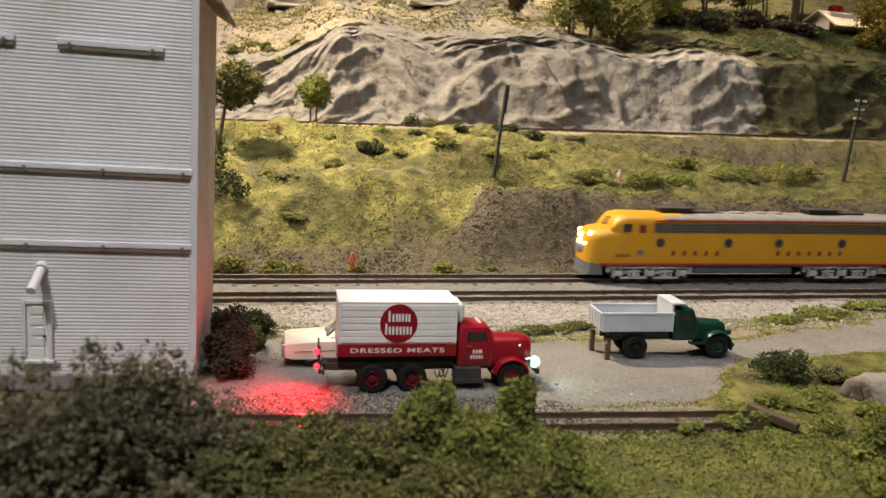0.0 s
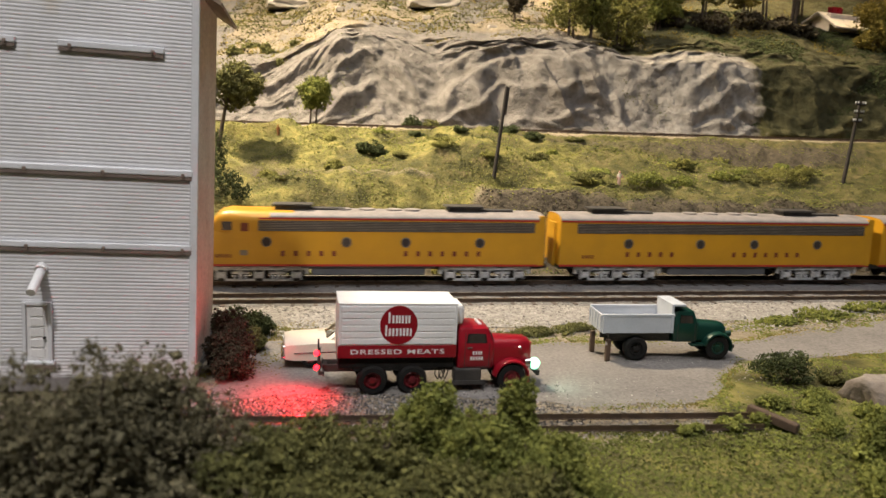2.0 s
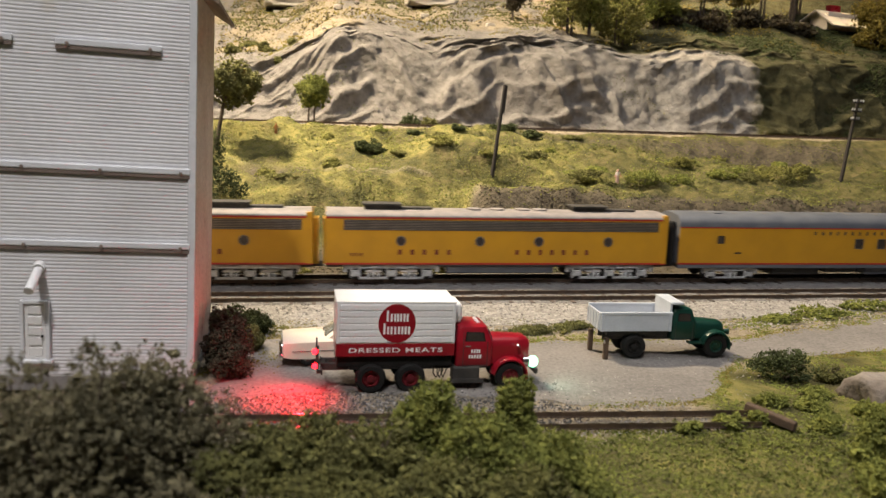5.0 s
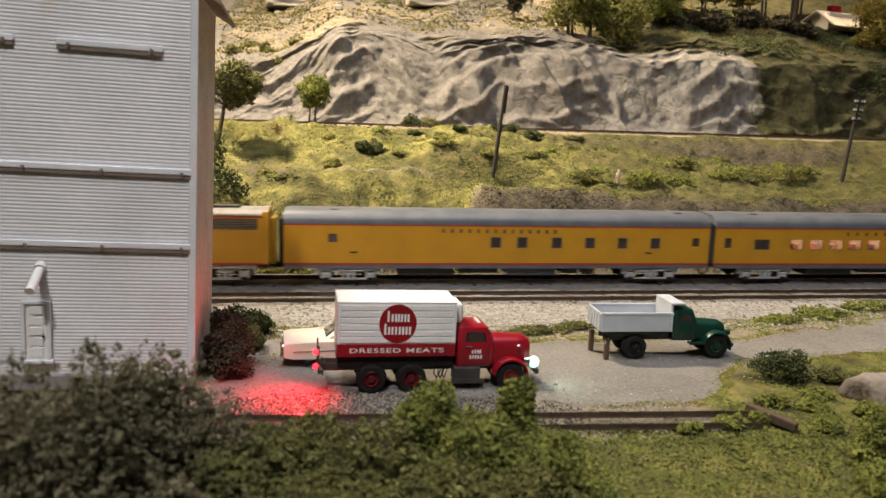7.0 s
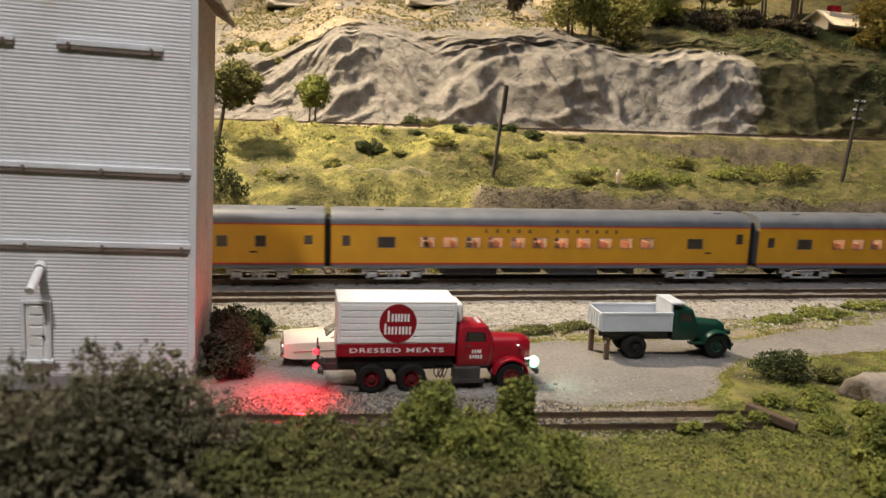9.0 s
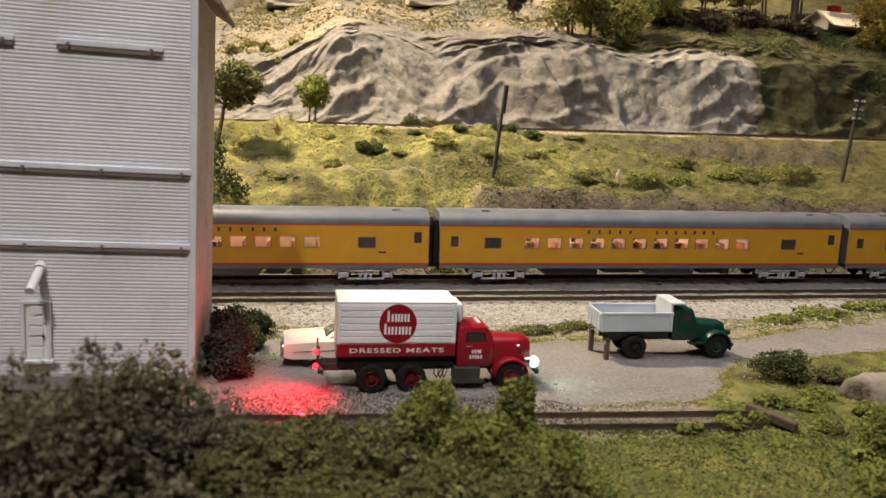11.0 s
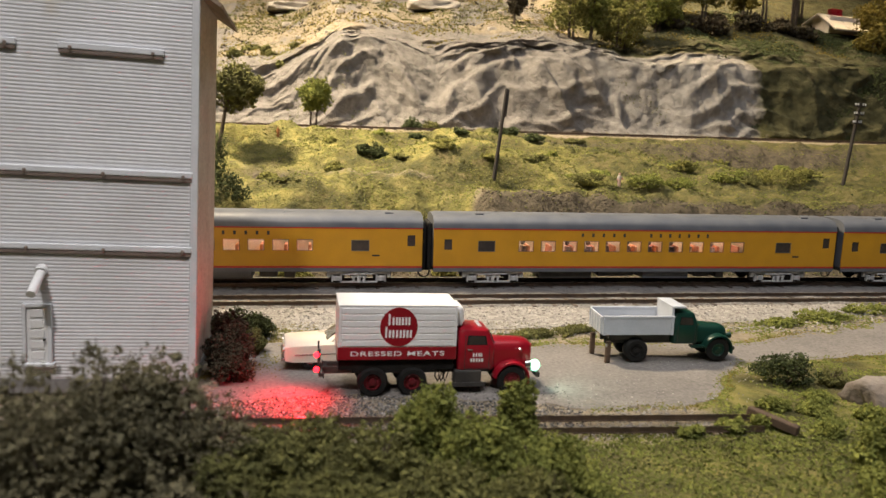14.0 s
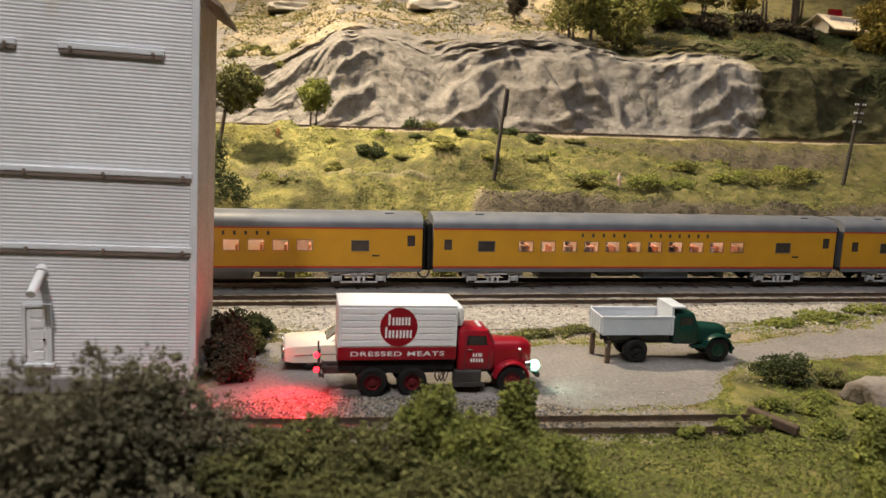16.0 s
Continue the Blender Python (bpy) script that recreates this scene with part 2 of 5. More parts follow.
def height(x, y):
    x, y = np.asarray(x, float), np.asarray(y, float)
    soft = fbm(x * 14, y * 14, 4, 3) - .5
    fine = fbm(x * 70, y * 70, 3, 9) - .5
    right = step(.07, .17, x + .10 * soft)
    toe = .532 + .010 * soft + .012 * right
    top = .66 - .068 * right + .03 * soft * (1 - right)
    crest = .050 + .006 * np.sin(x * 9 + 1)
    bank = step(0, 1, (y - toe) / (top - toe)) * crest
    meadow = step(0, 1, (y - top + .02) / (.835 - top + .02)) * (.1045 - crest)
    hummock = lump(x, y, .02, .640, .075, .028, .015) + lump(x, y, -.08, .63, .05, .03, .008) + lump(x, y, .115, .70, .062, .038, .022) - lump(x, y, .165, .65, .03, .02, .010)
    hummock = hummock - lump(x, y, -.055, .70, .05, .022, .005) - lump(x, y, -.09, .76, .03, .02, .004) + lump(x, y, .33, .69, .06, .03, .008) + lump(x, y, .44, .68, .06, .022, .006)
    hummock = hummock - lump(x, y, .45, .75, .11, .028, .020) - lump(x, y, .60, .735, .09, .04, .016) - lump(x, y, .26, .79, .05, .02, .010) + lump(x, y, -.02, .79, .06, .015, .004)
    z = bank + meadow + hummock + (.015 * soft + .012 * fine + .007 * (.5 - cells(x * 17 + soft * 2, y * 24, 61))) * step(toe, toe + .05, y) * (1 - step(.80, .825, y))
    left = 1 - step(-.09, .02, x)
    foot = .888 + .018 * left + .012 * soft
    brow = .955 + .05 * left + .03 * (fbm(x * 6, y * 0, 3, 5) - .5)
    lip = .090 + .028 * fbm(x * 7 + 3, y * 0 + 2, 3, 8) - .03 * left
    z = z + step(0, 1, (y - foot) / (brow - foot)) * lip
    z = z + np.clip(y - brow, 0, 9) * (.40 + .10 * step(.35, .6, x))
    cliff = step(foot - .005, foot + .02, y)
    z = z + cliff * (.005 * (.5 - cells(x * 15 + soft * 2, y * 22, 21)) + .007 * (ridged(x * 9 + soft * 3 + y * 12, y * 26 - x * 6, 4, 21) - .55) * (.4 + step(1.0, 1.1, y)) + .02 * soft + .007 * (fbm(x * 70, y * 90, 4, 23) - .5))
    z = z + .0016 * fine * (1 - step(.5, .53, y))
    z = z + .0006 * step(.395, .42, y) * (1 - step(.525, .535, y))
    return z


def rock_mask(x, y):
    soft = fbm(x * 14, y * 14, 4, 3) - .5
    face = step(.884, .90, y) * (1 - step(.97 - .012 * step(.33, .4, x), 1.02 - .045 * step(.33, .4, x), y + .05 * soft)) * (1 - step(.52, .57, x + .06 * soft))
    hill = step(.97, 1.02, y) * (1 - step(.28, .36, x)) * step(.38, .54, fbm(x * 11, y * 11, 4, 205)) * .9
    return np.clip(face + hill, 0, 1)


# bare brown earth, also painting shade on bank face, hollows and behind the train
def dirt_shade_mask(x, y):
    soft = fbm(x * 14, y * 14, 4, 3) - .5
    ragged = .62 + .8 * fbm(x * 45, y * 45, 4, 301)
    bank = np.maximum(step(.085, .135, x + .16 * soft), .88 * (1 - step(.560, .605, y + .06 * soft))) * step(.535, .55, y) * (1 - step(.600, .622, y + .05 * soft))
    scarp = lump(x, y, .47, .775, .14, .026, 1.15) + lump(x, y, .25, .79, .05, .016, 1.0) + lump(x, y, -.055, .695, .055, .022, .75) + lump(x, y, .19, .60, .05, .02, .6)
    return np.clip((bank + scarp) * ragged + step(.508, .516, y) * (1 - step(.542, .556, y)), 0, 1)


def bare_mask(x, y):
    """Strips of trodden tan earth: the rims of the mounds and the shoulder of the upper track."""
    soft = fbm(x * 22, y * 22, 4, 37) - .5
    rim = np.exp(-((y - .655 - .02 * soft) / .007) ** 2) * step(-.04, -.02, x) * (1 - step(.08, .11, x))
    path = np.exp(-((x - .048 - .9 * (y - .665) - .03 * soft) / .009) ** 2) * step(.655, .668, y) * (1 - step(.695, .715, y))
    lip = lump(x, y, .128, .600, .010, .022, 1.0)
    shoulder = step(.812, .824, y + .03 * soft) * (1 - step(.884, .892, y)) * (.45 + .55 * step(.05, .25, x))
    return np.clip(.42 * rim + .30 * path + lip + shoulder, 0, 1)


def turf_mask(x, y):
    soft, mid = fbm(x * 14, y * 14, 4, 3), fbm(x * 40, y * 40, 4, 31)
    meadow = step(.530, .56, y) * (1 - step(.815, .838, y + .03 * (mid - .5)))
    verge = step(.135, .165, x + .06 * (soft - .5)) * step(.23, .25, y) * (1 - step(.30, .33, y - .35 * (x - .21)))
    fore = 1 - step(.232, .244, y + .03 * (mid - .5))
    hill = step(.985, 1.03, y + .06 * (soft - .5)) * (.25 + .75 * step(.3, .5, x))
    slope = step(.53, .60, x + .08 * (soft - .5)) * step(.886, .90, y)
    return np.clip(meadow * (.55 + .9 * mid) * (1 - bare_mask(x, y)) + verge + fore + (hill + slope) * (.3 + mid) + shaded_turf_mask(x, y), 0, 1)


def axis(*runs):
    out = [runs[0][0]]
    for a, b, d in runs:
        out += list(np.linspace(a, b, max(2, int(round((b - a) / d)) + 1))[1:])
    return np.array(out)


def sheet(name, xs, ys, fz, material, shift=None):
    gx, gy = np.meshgrid(xs, ys)
    gz = fz(gx, gy)
    dy = shift(gx, gy) if shift else 0
    v = np.stack([gx, gy + dy, gz], -1).reshape(-1, 3)
    n, m = len(xs), len(ys)
    i = (np.arange(m - 1)[:, None] * n + np.arange(n - 1)[None]).ravel()
    f = np.stack([i, i + 1, i + n + 1, i + n], -1)
    me = bpy.data.meshes.new(name)
    me.from_pydata(v.tolist(), [], f.tolist())
    me.materials.append(material)
    for p in me.polygons:
        p.use_smooth = True
    return new(name, me), gx, gy


def ground_material():
    mt = bpy.data.materials.new("scenic_ground")
    mt.use_nodes = True
    n, l = links(mt)
    b = n["Principled BSDF"]
    b.inputs["Roughness"].default_value, b.inputs["Specular IOR Level"].default_value = .93, .15
    tc = n.new("ShaderNodeTexCoord")

    def tex(scale, detail=4):
        k = n.new("ShaderNodeTexNoise")
        k.inputs["Scale"].default_value, k.inputs["Detail"].default_value = scale, detail
        l.new(tc.outputs["Object"], k.inputs["Vector"])
        return k.outputs["Fac"]

    def ramp(fac, *stops):
        r = n.new("ShaderNodeValToRGB")
        e = r.color_ramp.elements
        e[0].position, e[0].color, e[1].position, e[1].color = stops[0][0], (*stops[0][1], 1), stops[-1][0], (*stops[-1][1], 1)
        for p, c in stops[1:-1]:
            e.new(p).color = (*c, 1)
        l.new(fac, r.inputs["Fac"])
        return r.outputs["Color"]

    def mix(fac, a, c):
        k = n.new("ShaderNodeMix")
        k.data_type = "RGBA"
        l.new(fac, k.inputs[0]), l.new(a, k.inputs[6]), l.new(c, k.inputs[7])
        return k.outputs[2]

    def attr(name):
        k = n.new("ShaderNodeAttribute")
        k.attribute_name = name
        return k.outputs["Fac"]

    def sharpen(fac, noise_fac, width):
        a = n.new("ShaderNodeMath")
        a.operation = "ADD"
        l.new(fac, a.inputs[0]), l.new(noise_fac, a.inputs[1])
        m = n.new("ShaderNodeMapRange")
        m.inputs["From Min"].default_value, m.inputs["From Max"].default_value = 1 - width, 1 + width
        l.new(a.outputs[0], m.inputs["Value"])
        return m.outputs["Result"]

    coarse, mid, fine = tex(16), tex(90), tex(700, 6)
    earth = ramp(mid, (.3, (.20, .167, .120)), (.5, (.285, .240, .175)), (.7, (.155, .128, .09)))
    turf = ramp(mid, (.30, (.088, .086, .032)), (.48, (.162, .150, .050)), (.66, (.235, .206, .070)))
    # dark green-brown turf with the right slope's shade put into its colour
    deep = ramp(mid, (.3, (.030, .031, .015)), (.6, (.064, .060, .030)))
    olive = ramp(mid, (.3, (.046, .047, .020)), (.55, (.095, .088, .034)), (.7, (.150, .122, .058)))
    turf = mix(ramp(tex(19, 6), (.45, (0, 0, 0)), (.57, (1, 1, 1))), turf, olive)
    turf = mix(attr("olive"), turf, olive)
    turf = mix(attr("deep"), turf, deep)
    rock = ramp(coarse, (.3, (.115, .100, .085)), (.5, (.185, .165, .148)), (.68, (.145, .122, .105)))
    rock = mix(sharpen(attr("rock"), fine, .6), rock, ramp(mid, (.3, (.110, .100, .090)), (.6, (.195, .180, .166))))
    rock = mix(attr("pale"), rock, ramp(mid, (.3, (.165, .156, .146)), (.6, (.285, .270, .255))))
    c = mix(sharpen(attr("turf"), fine, .28), earth, turf)
    c = mix(sharpen(attr("rock"), mid, .25), c, rock)
    # brown soil, darkened to carry the shade of the bank and hollows
    dirt = ramp(mid, (.3, (.062, .052, .037)), (.5, (.098, .082, .059)), (.7, (.042, .036, .026)))
    c = mix(sharpen(attr("dirt"), mid, .25), c, dirt)
    l.new(c, b.inputs["Base Color"])
    bp = n.new("ShaderNodeBump")
    bp.inputs["Strength"].default_value, bp.inputs["Distance"].default_value = 1.0, .0020
    rough = n.new("ShaderNodeMath")
    rough.operation = "MULTIPLY_ADD"
    rough.inputs[1].default_value = 1.6
    l.new(tex(190, 6), rough.inputs[0]), l.new(fine, rough.inputs[2])
    l.new(rough.outputs[0], bp.inputs["Height"]), l.new(bp.outputs["Normal"], b.inputs["Normal"])
    return mt


# where turf is darkened for shade: right-hand slope and the crest above the cliff
def shaded_turf_mask(x, y):
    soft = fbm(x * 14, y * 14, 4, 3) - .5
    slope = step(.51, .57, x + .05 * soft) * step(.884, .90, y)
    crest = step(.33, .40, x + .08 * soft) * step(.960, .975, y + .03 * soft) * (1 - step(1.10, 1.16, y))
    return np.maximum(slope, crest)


def cliff_shift(x, y):
    """Overhanging plaster ledges, boulders and flutes of the cliff, pushed towards the tracks."""
    m = step(.887, .90, y) * (1 - step(.98, 1.03, y))
    soft = fbm(x * 14, y * 14, 4, 3) - .5
    v = (y - .885) / .09
    s = v * 2.2 + x * 7.5 + 4.2 * (fbm(x * 7 + 4, y * 9, 3, 14) - .5) + .5 * (fbm(x * 24, y * 30, 3, 15) - .5)
    saw = s - np.floor(s)
    face = 1 - step(.36, .44, x) * (1 - step(.56, .60, x)) * .55
    ledge = saw ** 2.2 * (1 - step(.90, 1.0, saw)) * (.35 + .65 * step(.34, .60, fbm(x * 7 + 2, y * 10, 3, 16))) * face
    s2 = v * 5.5 - x * 7.0 + 2.6 * (fbm(x * 9 + 8, y * 12, 3, 17) - .5)
    saw2 = s2 - np.floor(s2)
    crack = saw2 ** 2 * (1 - step(.88, 1.0, saw2)) * step(.45, .65, fbm(x * 10, y * 12, 3, 18))
    s3 = v * 8.0 + x * 15 + 3.0 * (fbm(x * 16 + 5, y * 22, 3, 19) - .5)
    saw3 = s3 - np.floor(s3)
    chip = saw3 ** 2 * (1 - step(.86, 1.0, saw3)) * step(.44, .62, fbm(x * 18, y * 22, 3, 20))
    round_ = np.clip(.62 - cells(x * 10 + soft, v * 1.7 + soft, 44), 0, 1)
    flutes = (ridged(x * 40 + soft, v * 1.1, 3, 47) - .55) * step(.38, .46, x) * (1 - step(.55, .60, x))
    return m * (.005 - .014 * ledge - .009 * crack - .0045 * chip - .020 * round_ - .013 * flutes + .016 * (fbm(x * 8, y * 9, 3, 77) - .5) + .009 * (ridged(x * 30 + y * 40, y * 60 - x * 22, 5, 79) - .55) + .010 * soft)


def build_ground():
    xs = axis((-1.7, -.4, .03), (-.4, -.14, .006), (-.14, .62, .0030), (.62, 1.1, .005), (1.1, 2.6, .03))
    ys = axis((.07, .18, .006), (.18, .52, .0034), (.52, .68, .0026), (.68, .875, .0034), (.875, 1.02, .0013), (1.02, 1.35, .005), (1.35, 1.75, .012))
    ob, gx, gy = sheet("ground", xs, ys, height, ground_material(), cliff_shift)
    for key, fn in (("turf", turf_mask), ("rock", rock_mask), ("dirt", dirt_shade_mask), ("deep", shaded_turf_mask), ("pale", lambda x, y: step(.30, .44, x + .15 * (fbm(x * 14, y * 14, 4, 3) - .5)) * (.4 + .6 * fbm(x * 30, y * 30, 3, 33))), ("olive", lambda x, y: step(.17, .30, x + .2 * (fbm(x * 14, y * 14, 4, 3) - .5)) * step(.52, .54, y) * (1 - step(.86, .88, y)) * .8)):
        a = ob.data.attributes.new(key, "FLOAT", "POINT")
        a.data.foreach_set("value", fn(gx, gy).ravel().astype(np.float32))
    tagged(ob, "scenic model ground with yellow-green turf, earth banks and grey plaster cliff", "ground", kind="structure")


build_ground()


def on(x, y):
    return float(height(np.array([x]), np.array([y]))[0])


# ---- road and ballast ----
def road_inside(x, y):
    ragged = .012 * (fbm(x * 70, y * 70, 4, 61) - .5)
    far = .368 - .012 * step(.0, .1, x) + .30 * np.clip(x - .222, 0, 1)
    near = .288 - .019 * step(.03, .10, x) + .052 * step(.150, .205, x) + .12 * np.clip(x - .205, 0, 1)
    left = -.046 + .012 * step(.34, .37, y)
    return (y + ragged < far) & (y + ragged > near) & (x + ragged > left) & (x < 1.0)


def build_patch(name, xs, ys, inside, lift, material, label, category):
    gx, gy = np.meshgrid(xs, ys)
    gz = height(gx, gy) + lift
    ok = inside(gx, gy)
    n, m = len(xs), len(ys)
    i = (np.arange(m - 1)[:, None] * n + np.arange(n - 1)[None])
    good = ok[:-1, :-1] & ok[1:, :-1] & ok[:-1, 1:] & ok[1:, 1:]
    i = i[good]
    f = np.stack([i, i + 1, i + n + 1, i + n], -1)
    used, inv = np.unique(f, return_inverse=True)
    v = np.stack([gx, gy, gz], -1).reshape(-1, 3)[used]
    f = inv.reshape(-1, 4)
    me = bpy.data.meshes.new(name)
    me.from_pydata(v.tolist(), [], f.tolist())
    me.materials.append(material)
    for p in me.polygons:
        p.use_smooth = True
    return tagged(new(name, me), label, category, kind="structure")


build_patch("road", axis((-.06, .42, .0012), (.42, 1.0, .008)), axis((.255, .44, .0012), (.44, .62, .003)), road_inside, .0003, ROAD,
            "dusty pale grey dirt road and yard beside the tracks", "road")
build_patch("ballast_bed", axis((-1.65, -.1, .03), (-.1, .6, .003), (.6, 2.55, .03)), axis((.395, .53, .003)),
            lambda x, y: (y > .432 + .006 * (fbm(x * 25, y * 25, 3, 71) - .5)) & (y < .527), .0006, BALLAST_DARK,
            "grey crushed stone ballast under the main tracks", "ballast")


build_patch("pale_gravel", axis((-.14, .70, .003)), axis((.360, .45, .003)),
            lambda x, y: (y > .388 + .014 * (fbm(x * 25, y * 25, 3, 72) - .5) + .018 * step(.2, .35, x)) & (y < .440) & ~road_inside(x, y - .004), .0004, BALLAST,
            "pale crushed stone beside the tracks", "gravel")


# ---- tracks ----
def rail_bm(length):
    bm = new_bm()
    box(bm, 0, length, -.0009, .0009, 0, .0004)
    box(bm, 0, length, -.00028, .00028, .0004, .0016)
    box(bm, 0, length, -.0005, .0005, .0016, .00225)
    return bm


def track(label, m, length, pitch=.0066, bury=0.0):
    t = thing("track", label, "railway track", m, kind="structure")
    base = .0016
    a = part("rail", rail_bm(length), RAIL_RUST, t)
    a.location = (0, -.00825, base)
    twin(a, t).location = (0, .00825, base)
    bm = new_bm()
    box(bm, 0, length, -.00042, .00042, 0, .00006)
    h = part("railhead", bm, RAIL_TOP, t, "shiny worn railhead")
    h.location = (0, -.00825, base + .00226)
    twin(h, t).location = (0, .00825, base + .00226)
    bm = new_bm()
    box(bm, -.0013, .0013, -.0150, .0150, 0, .0016, .0002, 1)
    tie = part("tie", bm, TIE, t)
    n = int(length / pitch)
    tie.location = (.003, 0, -bury)
    for i in range(1, n):
        o = twin(tie, t)
        o.location = (.003 + i * pitch, random.uniform(-.0004, .0004), -bury)
        o.rotation_euler = (0, 0, random.uniform(-.02, .02))
    return t


TRACK_Y, SECOND_Y, RAIL_Z = .501, .449, .00505
track("main line track with brown rails carrying the train", pose(-1.55, TRACK_Y, -.0001), 3.95, .0135)
track("second main track with brown rails and buried ties", pose(-1.55, SECOND_Y, -.0002), 3.95, .0135)
track("weathered rusty siding track ending at a timber bumper", pose(-.16, float(siding_y(-.16)) - .0030, -.0004, 0, 0, -3.29) @ Matrix.Diagonal((1, .68, 1, 1)), .322, .0066, .0019)
track("upper branch track on a bench below the cliff", pose(-.55, .858, .1040, 0, 0, 0), 1.6, .0135)


# ---- the white corrugated elevator ----
def building():
    m = Matrix.Translation((-.0549, .3022, -.001)) @ pose(0, 0, 0, 0, 2.0, 0) @ pose(0, 0, 0, 0, 0, 2.8)
    b = thing("grain_elevator", "tall white corrugated metal grain elevator with rusty channels", "building", m)
    w, d, h0, h = .26, .072, .0062, .158
    bm = new_bm()
    box(bm, -w, .0004, -.0006, d, 0, h0, .0004, 1)
    part("foundation", bm, CONCRETE, b, "grey concrete foundation")
    bm = new_bm()
    pitch, prof = .00143, []
    n = int((.178 - h0) / pitch)
    for i in range(n):
        z = h0 + i * pitch
        prof += [(-.00005, z), (-.00020, z + pitch * .35), (-.00020, z + pitch * .65), (-.00005, z + pitch * .98)]
    prof = [(.003, h0)] + prof + [(.003, prof[-1][1])]
    loft(bm, [[(-w, y, z) for y, z in prof], [(-.0006, y, z) for y, z in prof]])
    part("front_wall", bm, SIDING, b)
    bm = new_bm()
    box(bm, -.004, 0, .0031, d, h0, h)
    part("side_wall", bm, SIDE_WALL, b, "weathered tan plank side wall")
    for k in range(1, 12):
        bm = new_bm()
        box(bm, .0001, .0003, .003 + k * .0059, .003 + k * .0059 + .0003, h0, h)
        part("batten", bm, SIDE_WALL, b)
    bm = new_bm()
    box(bm, -w, -.0041, d - .003, d, h0, h)
    box(bm, -w, -w + .003, .0031, d - .0031, h0, h)
    part("rear_wall", bm, SIDE_WALL, b)
    bm = new_bm()
    box(bm, -.0022, .0007, -.0011, .0008, h0 * .6, .176, .0002, 1)
    part("corner_trim", bm, TRIM, b)
    # gable roof, ridge running back from the front wall
    bm = new_bm()
    prism(bm, [(.0085, .1535), (.0085, .1552), (-w / 2, .238), (-w - .0085, .1552), (-w - .0085, .1535), (-w / 2, .2355)], -.001, d + .008)
    part("roof", bm, SHINGLE, b, "brown shingled gable roof")
    bm = new_bm()
    prism(bm, [(-.002, .176), (-w / 2, .229), (-w + .002, .176)], .0035, .006)
    part("gable", bm, SIDING, b)
    # ledges and channels; each brown channel also paints the shadow line under its ledge
    for z, x0, x1, bolts in ((.0878, -w, -.0012, (-.0048, -.034, -.0615, -.09, -.12)), (.0582, -w, -.0012, (-.0048, -.034, -.0615, -.09, -.12)),
                             (.1338, -.0494, -.0120, (-.0160, -.0450)), (.1338, -.125, -.0635, (-.067, -.12))):
        bm = new_bm()
        box(bm, x0, x1, -.0016, -.0002, z, z + .0024, .0003, 1)
        led = part("ledge", bm, TRIM, b)
        bm = new_bm()
        box(bm, x0 + .0003, x1 - .0003, -.0013, -.0002, z - .0016, z - .0001, .0002, 1)
        ch = part("channel", bm, RUSTY, b, "rust-brown channel that also colours in the ledge's shadow line")
        bolt = None
        for bx in bolts:
            if bolt is None:
                bm = new_bm()
                box(bm, -.0006, .0006, -.0021, -.0013, -.0010, .0012, .0002, 1)
                rod(bm, (0, -.0021, .0002), (0, -.0024, .0002), .0004, seg=8)
                bolt = part("bolt", bm, RUSTY, ch)
                bolt.location = (bx, 0, z)
            else:
                twin(bolt, ch).location = (bx, 0, z)
    # door
    door = new("door")
    door.parent = b
    x0, x1, z0, z1 = -.0622, -.0544, .0130, .0354
    bm = new_bm()
    box(bm, x0, x1, -.0012, -.0005, z0, z1, .0002, 1)
    part("leaf", bm, WHITE, door)
    for k in range(5):
        bm = new_bm()
        zz = z0 + .0014 + k * .0042
        box(bm, x0 + .0014, x1 - .0014, -.0016, -.0012, zz, zz + .0035, .0003, 1)
        part("panel", bm, WHITE, door)
    bm = new_bm()
    for a in ((x0 - .0014, x0, z0, z1 + .0014), (x1, x1 + .0014, z0, z1 + .0014), (x0, x1, z1, z1 + .0014)):
        box(bm, a[0], a[1], -.0021, -.0004, a[2], a[3], .0002, 1)
    part("frame", bm, TRIM, door)
    bm = new_bm()
    box(bm, x0 - .0022, x1 + .0022, -.0030, -.0004, z0 - .0013, z0, .0002, 1)
    part("sill", bm, TRIM, door)
    bm = new_bm()
    rod(bm, (x1 - .0013, -.0012, .0225), (x1 - .0013, -.0024, .0225), .0004, seg=8)
    part("knob", bm, BLACK, door)
    bm = new_bm()
    rod(bm, (-.0566, .002, .0505), (-.0568, -.0125, .0430), .0017, seg=20)
    rod(bm, (-.0566, .001, .0505), (-.0566, -.0015, .0493), .0022, seg=20)
    part("spout", bm, WHITE, b, "short white spout pipe", smooth=True)
    return b


building()


# ---- road vehicles, in full-size metres, then brought to model scale ----
K = 1 / 87


